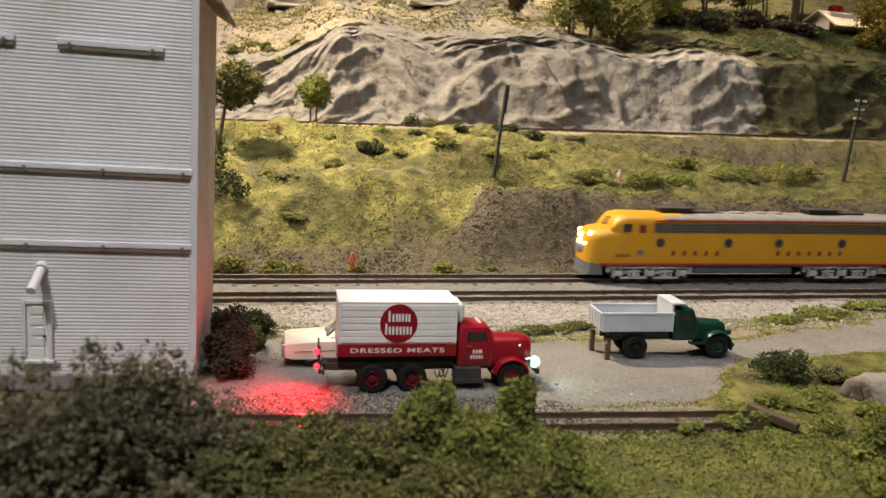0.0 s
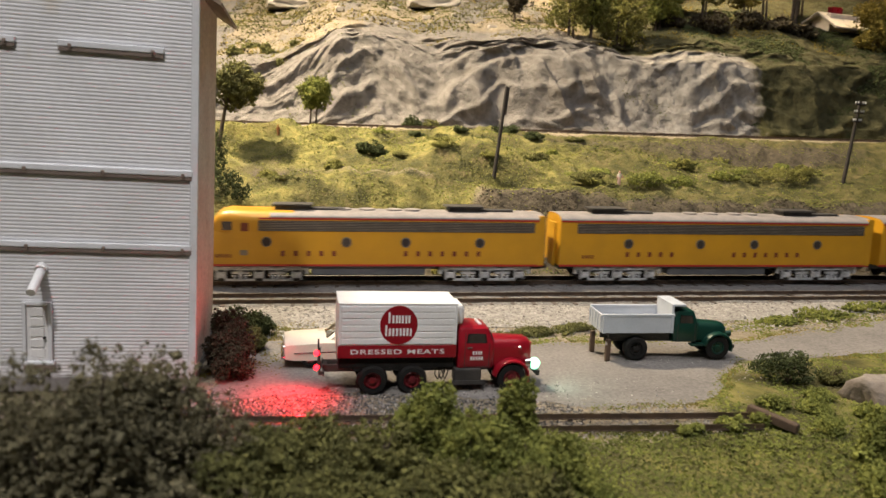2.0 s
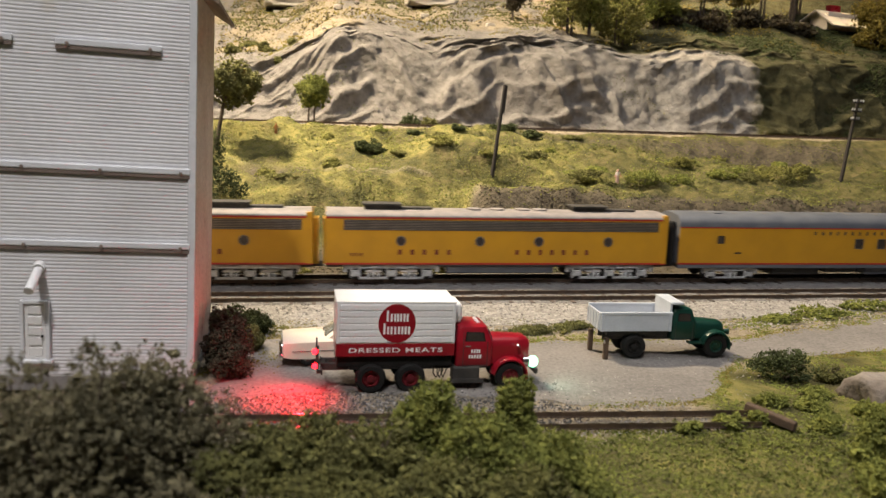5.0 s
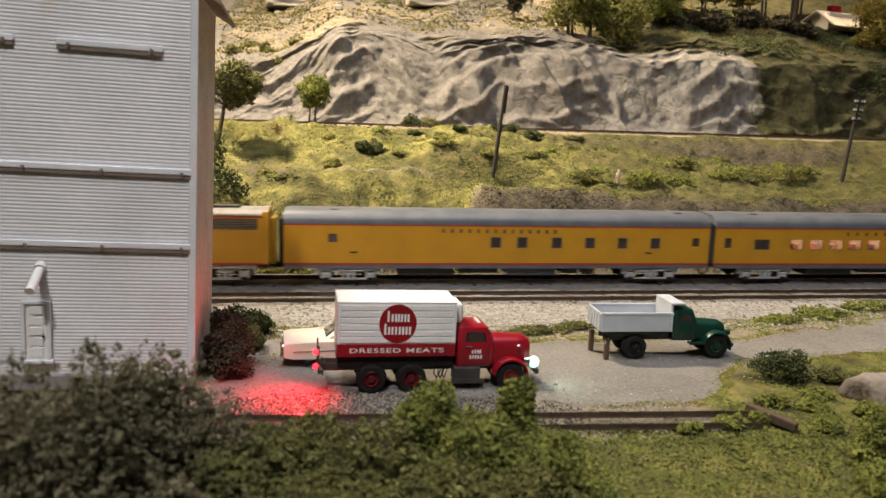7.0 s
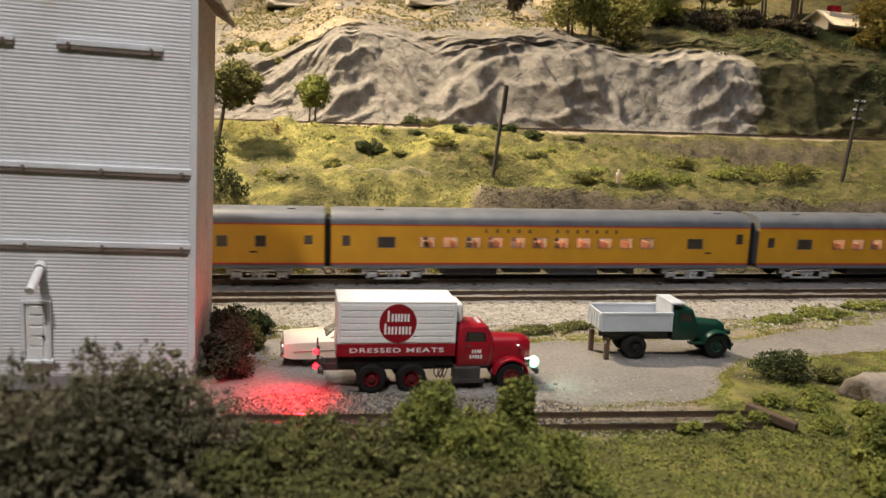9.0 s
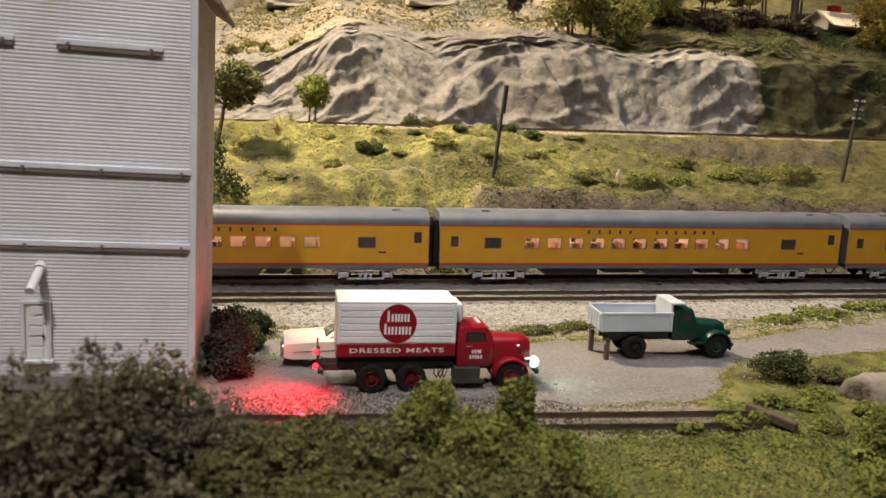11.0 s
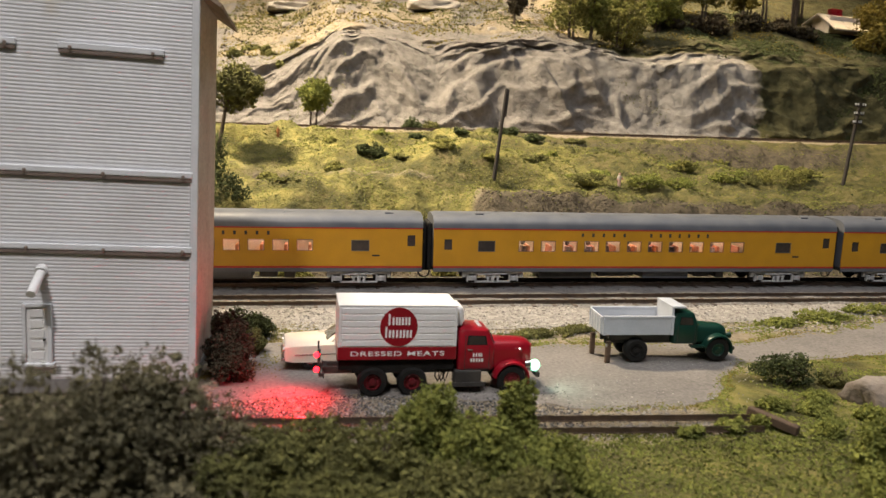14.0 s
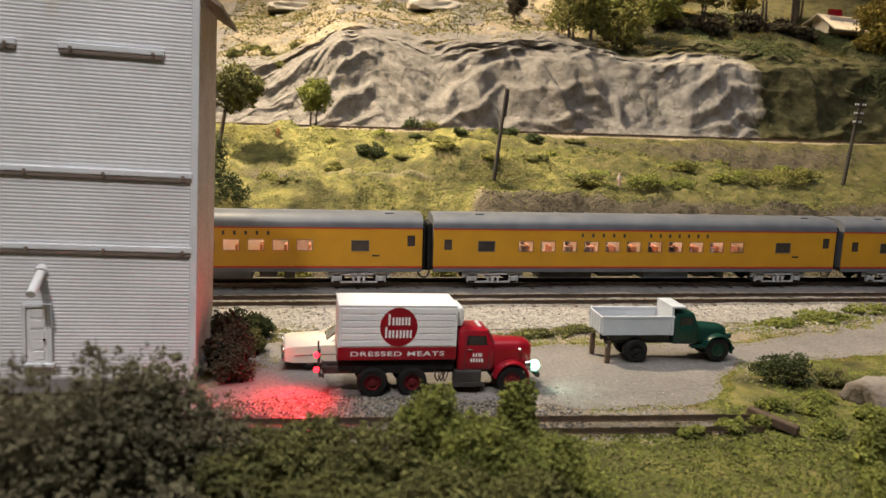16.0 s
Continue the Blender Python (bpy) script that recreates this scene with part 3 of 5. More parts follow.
def wheel(parent, x, y, z, r, w, side, rim_mat, tyre_mat=BLACK, name="wheel"):
    """A tyre with a dished rim; side is -1 for the near side."""
    e = new(name)
    e.parent = parent
    e.location = Vector((x, y, z)) * K
    bm = new_bm()
    prof = [(.58, -.5), (.86, -.5), (.97, -.38), (1, -.15), (1, .15), (.97, .38), (.86, .5), (.58, .5)]
    seg = 28
    rings = [[(r * pr * math.cos(a), w * pw, r * pr * math.sin(a)) for pr, pw in prof] for a in (2 * math.pi * i / seg for i in range(seg + 1))]
    loft(bm, rings, False)
    bmesh.ops.remove_doubles(bm, verts=bm.verts, dist=1e-4)
    part("tyre", bm, tyre_mat, e, smooth=True, s=K)
    bm = new_bm()
    yo = side * w * .5
    loft(bm, [[(r * q * math.cos(2 * math.pi * i / 20), yo * f, r * q * math.sin(2 * math.pi * i / 20)) for i in range(20)]
              for q, f in ((.59, .4), (.59, .70), (.49, .90), (.44, .55), (.24, .45), (.22, .9), (.10, .95))])
    for i in range(6):
        a = i * math.pi / 3
        rod(bm, (r * .36 * math.cos(a), yo * .5, r * .36 * math.sin(a)), (r * .36 * math.cos(a), yo * .66, r * .36 * math.sin(a)), r * .055, seg=8)
    part("rim", bm, rim_mat, e, smooth=True, s=K)
    return e


def text_mesh(words, size, material, parent, m, spacing=1.0, thick=.012, name="lettering", label=""):
    cu = bpy.data.curves.new("writing", "FONT")
    cu.body, cu.size, cu.align_x, cu.space_character, cu.extrude, cu.offset = words, size, "CENTER", spacing, thick, .012 * size
    tmp = new("writing", cu)
    me = bpy.data.meshes.new_from_object(tmp)
    bpy.data.objects.remove(tmp)
    me.materials.clear()
    me.materials.append(material)
    me.transform(Matrix.Scale(K, 4) @ m)
    ob = new(name, me)
    ob.parent = parent
    return tagged(ob, label)


NEAR = Matrix.Rotation(math.pi / 2, 4, "X")  # writing on a side that faces the camera


def cab(parent, x0, x1, z0, zw, zt, half, paint, rake=.17):
    """A rounded truck cab, from the back wall x0 to the windscreen foot x1."""
    bm = new_bm()
    rings = []
    for z, ins, xb, xf in ((z0, .06, x0, x1), (z0 + .1, 0, x0, x1), (zw, 0, x0, x1), (zw + .05, .03, x0, x1 - .02), (zt - .20, .09, x0 + .02, x1 - rake),
                           (zt - .07, .15, x0 + .06, x1 - rake - .05), (zt, .34, x0 + .20, x1 - rake - .20)):
        hw, r = half - ins, .16
        ring = []
        for cx, cy, a0 in ((xf - r, hw - r, 0), (xb + r, hw - r, 90), (xb + r, -hw + r, 180), (xf - r, -hw + r, 270)):
            ring += [(cx + r * math.cos(radians(a0 + k * 30)), cy + r * math.sin(radians(a0 + k * 30)), z) for k in range(4)]
        rings.append(ring)
    loft(bm, rings)
    return part("cab", bm, paint, parent, smooth=True, s=K)


def fender(parent, cx, cz, r, y0, y1, paint, a0=-5, a1=185, tail=None):
    bm = new_bm()
    rings = []
    for k in range(15):
        a = radians(a0 + (a1 - a0) * k / 14)
        c, s = math.cos(a), math.sin(a)
        ring = []
        for rr, yy in ((r, y0), (r + .05, y0 + .02), (r + .10, y0 + (y1 - y0) * .4), (r + .09, y1), (r - .02, y1), (r - .03, y0 + .06)):
            ring.append((cx + rr * c, yy, cz + rr * s))
        rings.append(ring)
    loft(bm, rings)
    return part("fender", bm, paint, parent, smooth=True, s=K)


def hood(parent, x0, x1, z0, zb, zf, half, paint):
    bm = new_bm()
    rings = []
    for f in (0, .35, .7, .9, 1):
        x, zt, hw = x0 + (x1 - x0) * f, zb + (zf - zb) * f, half * (1 - .22 * f)
        if f == 1:
            x, zt, hw = x1 + .03, zt - .10, hw - .08
        ring = [(x, -hw, z0), (x, -hw, zt - .38), (x, -hw * .93, zt - .20), (x, -hw * .72, zt - .06), (x, -hw * .3, zt), (x, hw * .3, zt), (x, hw * .72, zt - .06),
                (x, hw * .93, zt - .20), (x, hw, zt - .38), (x, hw, z0)]
        rings.append(ring)
    loft(bm, rings)
    return part("hood", bm, paint, parent, smooth=True, s=K)


def side_window(parent, pts, y, glass=WINDOW_DARK, frame_mat=BLACK):
    bm = new_bm()
    prism(bm, pts, y - .012, y + .01)
    w = part("window", bm, frame_mat, parent, s=K)
    cx, cz = sum(p[0] for p in pts) / len(pts), sum(p[1] for p in pts) / len(pts)
    bm = new_bm()
    prism(bm, [(cx + (x - cx) * .84, cz + (z - cz) * .84) for x, z in pts], y - .022, y - .012)
    part("pane", bm, glass, w, s=K)


def cargo_truck():
    m = Matrix.Translation((.0172, .2974, .0002)) @ pose(0, 0, 0, 0, 1.2, 2.2) @ Matrix.Diagonal((1, .80, 1, 1))
    t = thing("delivery_truck", "red six-wheel delivery truck with white insulated box body", "truck", m)
    r = .545
    for x in (0, 1.42):
        wheel(t, x, -.80, r, r, .62, -1, RIM_RED)
        wheel(t, x, .92, r, r, .62, 1, RIM_RED)
    for y, sd in ((-.92, -1), (.92, 1)):
        wheel(t, 5.12, y, r, r, .34, sd, RIM_RED)
    for x in (0, 1.42, 5.12):
        bm = new_bm()
        rod(bm, (x, -.8, r), (x, .8, r), .09)
        part("axle", bm, DARK, t, s=K)
    bm = new_bm()
    box(bm, -1.75, 5.75, -.42, -.28, .72, .98, .02)
    box(bm, -1.75, 5.75, .28, .42, .72, .98, .02)
    for x in (-1.7, -.7, .7, 2.2, 3.2, 4.4):
        box(bm, x, x + .12, -.28, .28, .74, .94)
    part("chassis", bm, DARK, t, s=K)
    bm = new_bm()
    box(bm, -1.22, 2.9, -.96, .96, .98, 1.40, .02)
    box(bm, -.75, 2.2, -.94, -.35, .86, 1.02, .02)
    part("subframe", bm, BLACK, t, s=K)
    bm = new_bm()
    box(bm, 2.95, 3.95, -1.1, -.45, .42, .95, .06)
    part("fuel_tank", bm, DARK, t, s=K)
    bm = new_bm()
    box(bm, 2.9, 4.1, -1.16, -.62, .36, .42, .02)
    box(bm, 2.9, 4.1, -1.16, -1.12, .42, .52, .01)
    part("step", bm, DARK, t, s=K)
    # box body
    body = new("box_body")
    body.parent = t
    bm = new_bm()
    box(bm, -1.26, 2.94, -1.18, 1.18, 1.84, 3.35, .05)
    part("box", bm, WHITE, body, s=K)
    bm = new_bm()
    box(bm, -1.28, 2.96, -1.20, 1.20, 3.33, 3.39, .03)
    part("box_roof", bm, WHITE, body, s=K)
    for k in range(6):
        bm = new_bm()
        z = 1.91 + k * .233
        box(bm, -1.16, 2.84, -1.214, -1.181, z, z + .208, .016, 1)
        part("board", bm, WHITE, body, s=K)
    bm = new_bm()
    box(bm, -1.27, 2.95, -1.195, 1.195, 1.41, 1.87, .02)
    part("red_band", bm, TRUCK_RED, body, s=K)
    for x in (-1.24, 2.88):
        bm = new_bm()
        box(bm, x, x + .05, -1.215, -1.181, 1.88, 3.31)
        part("corner_post", bm, WHITE, body, s=K)
    # red oval with unlettered marks
    bm = new_bm()
    n = 48
    loft(bm, [[(.84 + .66 * math.cos(2 * math.pi * i / n), y, 2.61 + .70 * math.sin(2 * math.pi * i / n)) for i in range(n)] for y in (-1.206, -1.226)])
    part("emblem", bm, TRUCK_RED, body, "red oval emblem with white marks", s=K)
    for z0, hh, xs in ((2.68, .28, (-.34, -.20, -.08, .02, .13, .25, .36)), (2.22, .28, (-.44, -.31, -.19, -.06, .07, .19, .31, .43))):
        for i, x in enumerate(xs):
            bm = new_bm()
            box(bm, .84 + x - .036, .84 + x + .036, -1.238, -1.226, z0, z0 + hh * (1.4 if i == 0 else 1))
            part("emblem_mark", bm, WHITE, body, s=K)
    text_mesh("DRESSED MEATS", .33, WHITE, body, Matrix.Translation((.84, -1.197, 1.56)) @ NEAR @ Matrix.Diagonal((1.27, .70, 1, 1)), 1.12, name="lettering")
    bm = new_bm()
    box(bm, 2.95, 3.27, -.55, .95, 2.48, 3.20, .10, 3)
    box(bm, 3.27, 3.31, -.4, .75, 2.62, 3.05)
    part("cooling_unit", bm, WHITE, t, s=K)
    # cab
    c = cab(t, 3.06, 4.42, .95, 1.84, 2.46, 1.02, TRUCK_RED)
    side_window(c, [(3.36, 1.86), (4.14, 1.86), (4.06, 2.22), (3.40, 2.24)], -.985)
    bm = new_bm()
    loft(bm, [[(4.38, -.78, 1.90), (4.38, .78, 1.90), (4.25, .70, 2.24), (4.25, -.70, 2.24)], [(4.43, -.78, 1.91), (4.43, .78, 1.91), (4.30, .70, 2.25), (4.30, -.70, 2.25)]])
    part("windscreen", bm, WINDOW_DARK, c, s=K)
    bm = new_bm()
    box(bm, 3.30, 3.32, -1.035, -1.02, .98, 2.26), box(bm, 4.20, 4.22, -1.035, -1.02, .98, 1.88), box(bm, 3.30, 4.22, -1.035, -1.02, .98, 1.0)
    part("door_seam", bm, DARK, c, s=K)
    bm = new_bm()
    box(bm, 3.38, 3.58, -1.07, -1.02, 1.70, 1.74, .01)
    part("door_handle", bm, CHROME, c, s=K)
    bm = new_bm()
    for z, xs in ((1.46, (3.60, 3.70, 3.80, 3.88)), (1.26, (3.52, 3.62, 3.72, 3.82, 3.92))):
        for x in xs:
            box(bm, x, x + .06, -1.045, -1.02, z, z + .13)
    part("door_marks", bm, WHITE, c, s=K)
    for y in (-.4, -.2, 0, .2, .4):
        bm = new_bm()
        box(bm, 3.86, 3.99, y - .03, y + .03, 2.42, 2.50, .015)
        part("marker_lamp", bm, WHITE, c, s=K)
    hood(t, 4.34, 5.86, .98, 1.99, 1.93, .78, TRUCK_RED)
    fender(t, 5.12, .56, .62, -1.16, -.62, TRUCK_RED, -20, 172)
    fender(t, 5.12, .56, .62, 1.16, .62, TRUCK_RED, -20, 172)
    bm = new_bm()
    for k in range(9):
        box(bm, 5.89, 5.93, -.50, .50, 1.10 + k * .08, 1.14 + k * .08)
    part("radiator_grille", bm, TRUCK_RED, t, s=K)
    bm = new_bm()
    box(bm, 6.02, 6.16, -1.14, 1.14, .66, .88, .04)
    part("bumper", bm, DARK, t, s=K)
    for y in (-.86, .86):
        bm = new_bm()
        rod(bm, (5.62, y, 1.08), (5.86, y, 1.08), .16, .2, 16)
        hl = part("headlight", bm, CHROME, t, smooth=True, s=K)
        bm = new_bm()
        bmesh.ops.create_uvsphere(bm, u_segments=14, v_segments=8, radius=.22, matrix=Matrix.Translation((5.98, y - .05, 1.08)))
        part("bulb", bm, HEAD_GREEN, hl, "glowing greenish white bulb", s=K)
        bm = new_bm()
        rod(bm, (5.4, y, 1.66), (5.44, y, 1.72), .09, .05)
        part("turn_lamp", bm, CHROME, t, s=K)
    # tail lamps on a bracket
    bm = new_bm()
    box(bm, -1.75, -1.70, -1.05, 1.05, .72, .86)
    box(bm, -1.90, -1.84, -1.08, -1.0, .78, 1.78)
    box(bm, -1.90, -1.70, -1.05, -.98, .78, .90)
    box(bm, -1.90, -1.84, .95, 1.03, .70, 1.6)
    part("lamp_bracket", bm, DARK, t, s=K)
    for y, z in ((-1.06, 1.58), (-1.06, 1.06)):
        bm = new_bm()
        bmesh.ops.create_uvsphere(bm, u_segments=12, v_segments=8, radius=.105, matrix=Matrix.Translation((-1.97, y, z)))
        part("tail_lamp", bm, TAIL_RED, t, "glowing red tail lamp", s=K)
    for k in range(3):
        bm = new_bm()
        pts = [(2.35 + .14 * k, -.5, 1.0), (2.30 + .15 * k, -.6, .62), (2.42 + .13 * k, -.6, .44), (2.55 + .12 * k, -.55, .70), (2.60 + .1 * k, -.5, .98)]
        for a, c2 in zip(pts, pts[1:]):
            rod(bm, a, c2, .022, seg=6)
        part("hose", bm, DARK, t, s=K)
    return t


cargo_truck()


def bulb_light(at, target, colour, power, radius, cone):
    data = bpy.data.lights.new("bulb_light", "SPOT")
    data.energy, data.color, data.shadow_soft_size, data.spot_size, data.spot_blend = power, colour, radius, radians(cone), .9
    new("bulb_light", data).matrix_world = look(at, target)


# the light that the truck's own bulbs throw on the yard
bulb_light((-.0105, .2852, .0160), (-.0160, .2815, 0), (1, .008, .02), .21, .0014, 160)
bulb_light((-.0090, .3060, .0150), (-.0500, .3150, .016), (1, .015, .04), .032, .0014, 130)
bulb_light((.0925, .2915, .0125), (.120, .287, 0), (.62, 1, .78), .015, .0020, 150)


def dump_truck():
    m = Matrix.Translation((.1500, .3326, .0006)) @ pose(0, 0, 0, 0, 0, -2.0) @ Matrix.Diagonal((.965, .82, .965, 1))
    t = thing("dump_truck", "green cab dump truck with a light grey bed", "truck", m)
    r = .53
    wheel(t, -.30, -.72, r, r, .5, -1, BLACK), wheel(t, -.30, .72, r, r, .5, 1, BLACK)
    wheel(t, 3.46, -.76, r, r, .28, -1, GREEN), wheel(t, 3.46, .76, r, r, .28, 1, GREEN)
    bm = new_bm()
    box(bm, -1.6, 4.05, -.38, -.26, .74, .98, .02), box(bm, -1.6, 4.05, .26, .38, .74, .98, .02)
    box(bm, -1.5, 1.25, -.7, .7, .98, 1.26, .02)
    for x in (-.3, 3.46):
        rod(bm, (x, -.7, r), (x, .7, r), .08)
    part("chassis", bm, DARK, t, s=K)
    bed = new("dump_bed")
    bed.parent = t
    bm = new_bm()
    box(bm, -1.85, 1.26, -1.02, 1.02, 1.26, 1.36, .02)
    part("bed_floor", bm, BED_GREY, bed, s=K)
    for y in (-1.06, .98):
        bm = new_bm()
        box(bm, -1.9, 1.28, y, y + .08, 1.26, 2.06, .02)
        box(bm, -1.92, 1.3, y - .03, y + .11, 1.99, 2.10, .02)
        for x in (-1.9, 1.14):
            box(bm, x, x + .12, y - .04, y + .12, 1.26, 2.0, .01)
        part("bed_side", bm, BED_GREY, bed, s=K)
    bm = new_bm()
    box(bm, -1.95, -1.87, -.98, .98, 1.28, 2.06, .02)
    for k in range(5):
        box(bm, -1.99, -1.95, -.9 + k * .42, -.82 + k * .42, 1.3, 2.02, .01)
    part("tailgate", bm, BED_GREY, bed, s=K)
    bm = new_bm()
    box(bm, 1.18, 1.28, -.98, .98, 1.28, 2.50, .02)
    box(bm, 1.18, 1.80, -1.0, 1.0, 2.42, 2.52, .03)
    part("cab_guard", bm, BED_GREY, bed, s=K)
    c = cab(t, 1.36, 2.48, .82, 1.62, 2.24, .92, GREEN, .14)
    side_window(c, [(1.60, 1.65), (2.24, 1.65), (2.17, 2.00), (1.63, 2.02)], -.885)
    bm = new_bm()
    box(bm, 1.52, 1.54, -.935, -.92, .86, 1.64), box(bm, 2.30, 2.32, -.935, -.92, .86, 1.64)
    part("door_seam", bm, DARK, c, s=K)
    hood(t, 2.40, 3.92, .84, 1.66, 1.54, .66, GREEN)
    for y0, y1 in ((-1.0, -.52), (1.0, .52)):
        fender(t, 3.46, .54, .60, y0, y1, GREEN, -15, 170)
        bm = new_bm()
        box(bm, 2.2, 2.95, min(y0, y1) + .10, max(y0, y1) - .02, .62, .72, .02)
        part("running_board", bm, GREEN, t, s=K)
    bm = new_bm()
    box(bm, 4.10, 4.20, -.95, .95, .54, .70, .03)
    part("bumper", bm, DARK, t, s=K)
    for y in (-.70, .70):
        bm = new_bm()
        rod(bm, (3.84, y, 1.16), (4.04, y, 1.16), .10, .13, 16)
        hl = part("headlight", bm, GREEN, t, smooth=True, s=K)
        bm = new_bm()
        rod(bm, (4.04, y, 1.16), (4.06, y, 1.16), .12, .11, 16)
        part("lens", bm, CHROME, hl, s=K)
    bm = new_bm()
    box(bm, -1.70, -1.62, -1.0, -.86, .70, .86, .02)
    part("tail_lamp", bm, CHROME, t, s=K)
    return t


dump_truck()


def stake(x, y, h):
    bm = new_bm()
    box(bm, -.0011, .0011, -.0011, .0011, -.001, h, .0002, 1)
    ob = part("wooden_post", bm, WOOD)
    ob.location = (x, y, on(x, y) + .0007)
    tagged(ob, "short brown wooden post behind the dump truck", "post", "posts by the dump truck")


stake(.1328, .3260, .0105)
stake(.1303, .3405, .0105)


def sedan():
    m = Matrix.Translation((-.0205, .3330, .0006)) @ pose(0, 0, 0, 0, 0, 4)
    t = thing("sedan", "cream white fifties sedan parked behind the truck", "car", m)
    bm = new_bm()
    rings = []
    for x, zl, zt, hw in ((0, .55, .80, .78), (.05, .36, .98, .90), (.35, .30, 1.02, .95), (1.5, .28, 1.06, .97), (3.6, .28, 1.05, .97), (4.9, .32, 1.0, .94), (5.25, .40, .86, .85)):
        rings.append([(x, -hw, zl), (x, -hw - .02, (zl + zt) / 2), (x, -hw, zt - .09), (x, -hw * .88, zt), (x, 0, zt + .04), (x, hw * .88, zt), (x, hw, zt - .09), (x, hw + .02, (zl + zt) / 2), (x, hw, zl)])
    loft(bm, rings)
    part("body", bm, CREAM, t, smooth=True, s=K)
    bm = new_bm()
    rings = []
    for z, x0, x1, hw in ((1.0, 1.55, 4.25, .86), (1.12, 1.75, 4.1, .84), (1.42, 2.15, 3.75, .72), (1.50, 2.4, 3.5, .60)):
        rings.append([(x0, -hw * .7, z), (x0 + .12, -hw, z), (x1 - .12, -hw, z), (x1, -hw * .7, z), (x1, hw * .7, z), (x1 - .12, hw, z), (x0 + .12, hw, z), (x0, hw * .7, z)])
    loft(bm, rings)
    cb = part("cabin", bm, CREAM, t, smooth=True, s=K)
    bm = new_bm()
    loft(bm, [[(1.70, -.62, 1.09), (1.70, .62, 1.09), (2.10, .54, 1.40), (2.10, -.54, 1.40)], [(1.66, -.62, 1.10), (1.66, .62, 1.10), (2.06, .54, 1.41), (2.06, -.54, 1.41)]])
    part("windscreen", bm, GLASS, cb, s=K)
    for x, y, sd in ((1.0, -.80, -1), (1.0, .80, 1), (4.15, -.80, -1), (4.15, .80, 1)):
        wheel(t, x, y, .34, .34, .24, sd, CHROME)
    bm = new_bm()
    box(bm, -.10, .06, -.92, .92, .34, .50, .05)
    part("bumper", bm, CHROME, t, s=K)
    bm = new_bm()
    for k in range(5):
        box(bm, -.03, .04, -.55, .55, .56 + k * .055, .585 + k * .055)
    part("grille", bm, CHROME, t, s=K)
    for y in (-.74, .74):
        bm = new_bm()
        rod(bm, (-.03, y, .78), (.12, y, .78), .12, .13, 16)
        part("headlight", bm, CHROME, t, smooth=True, s=K)
    bm = new_bm()
    box(bm, .4, 4.6, -1.005, -.985, .60, .63)
    part("side_trim", bm, CHROME, t, s=K)
    return t


sedan()


# ---- the train; each vehicle's own x runs back from its front end ----
def body_ring(x, half, zb, zs, zt, crown=.55, n=6):
    """Cross-section: straight sides from zb to zs and a rounded roof up to zt."""
    pts = [(x, -half, zb), (x, -half, zs)]
    for k in range(1, n):
        a = math.pi / 2 * k / n
        pts.append((x, -half + half * (1 - math.cos(a)) * crown if k < n - 1 else -half * (1 - crown), zs + (zt - zs) * math.sin(a)))
    pts.append((x, -half * (1 - crown) * .5, zt))
    pts += [(p[0], -p[1], p[2]) for p in pts[::-1]]
    return pts


def bogie(parent, xc, wheels, span, mat_frame=STEEL, tall=1.0):
    """A bogie with cast side frames, springs, journal boxes and wheelsets."""
    e = new("bogie")
    e.parent = parent
    e.location = (xc * K, 0, -.10 * K)
    for x in wheels:
        bm = new_bm()
        for y in (-.74, .74):
            rod(bm, (x, y - .06, .47), (x, y + .06, .47), .47, seg=24)
        rod(bm, (x, -.95, .47), (x, .95, .47), .08)
        part("wheelset", bm, DARK, e, s=K)
    for sd in (-1, 1):
        bm = new_bm()
        h, lo, hi = span / 2, .10, .10 + .62 * tall

        def bar(x0, x1, z0, z1, d0=1.16, d1=1.32):
            box(bm, x0, x1, min(sd * d0, sd * d1), max(sd * d0, sd * d1), lo + (hi - lo) * z0, lo + (hi - lo) * z1, .012, 1)
        bar(-h + .12, h - .12, .74, .98)
        bar(-h, -h + .22, .50, .94), bar(h - .22, h, .50, .94)
        for x in wheels:
            bar(x - .30, x - .19, .10, .80), bar(x + .19, x + .30, .10, .80)
            bar(x - .20, x + .20, .24, .62, 1.16, 1.42)
            rod(bm, (x, sd * 1.40, lo + (hi - lo) * .42), (x, sd * 1.48, lo + (hi - lo) * .42), .12, seg=12)
        for p, q in zip(wheels, wheels[1:]):
            bar(p + .2, q - .2, .02, .16)
            m_ = (p + q) / 2
            bar(m_ - .46, m_ + .46, .50, .66, 1.18, 1.38)
            for x in (-.30, 0, .30):
                for k in range(4):
                    rod(bm, (m_ + x, sd * 1.36, lo + .06 + k * .09), (m_ + x, sd * 1.36, lo + .11 + k * .09), .10, .08, 8)
            bar(m_ - .10, m_ + .10, .10, .96, 1.16, 1.40)
            rod(bm, (p + .35, sd * 1.44, hi - .16), (q - .45, sd * 1.44, hi - .12), .045, seg=6)
        part("side_frame", bm, mat_frame, e, s=K)
    bm = new_bm()
    box(bm, -.35, .35, -1.0, 1.0, .5, .86)
    part("bolster", bm, DARK, e, s=K)
    return e


def marks(parent, xs, z, y, w, h, material, name="side_mark"):
    """Unlettered marks of a legend's size, one part each."""
    for x in xs:
        bm = new_bm()
        box(bm, x - w * .36, x + w * .36, y - .012, y, z, z + h)
        part(name, bm, material, parent, s=K)


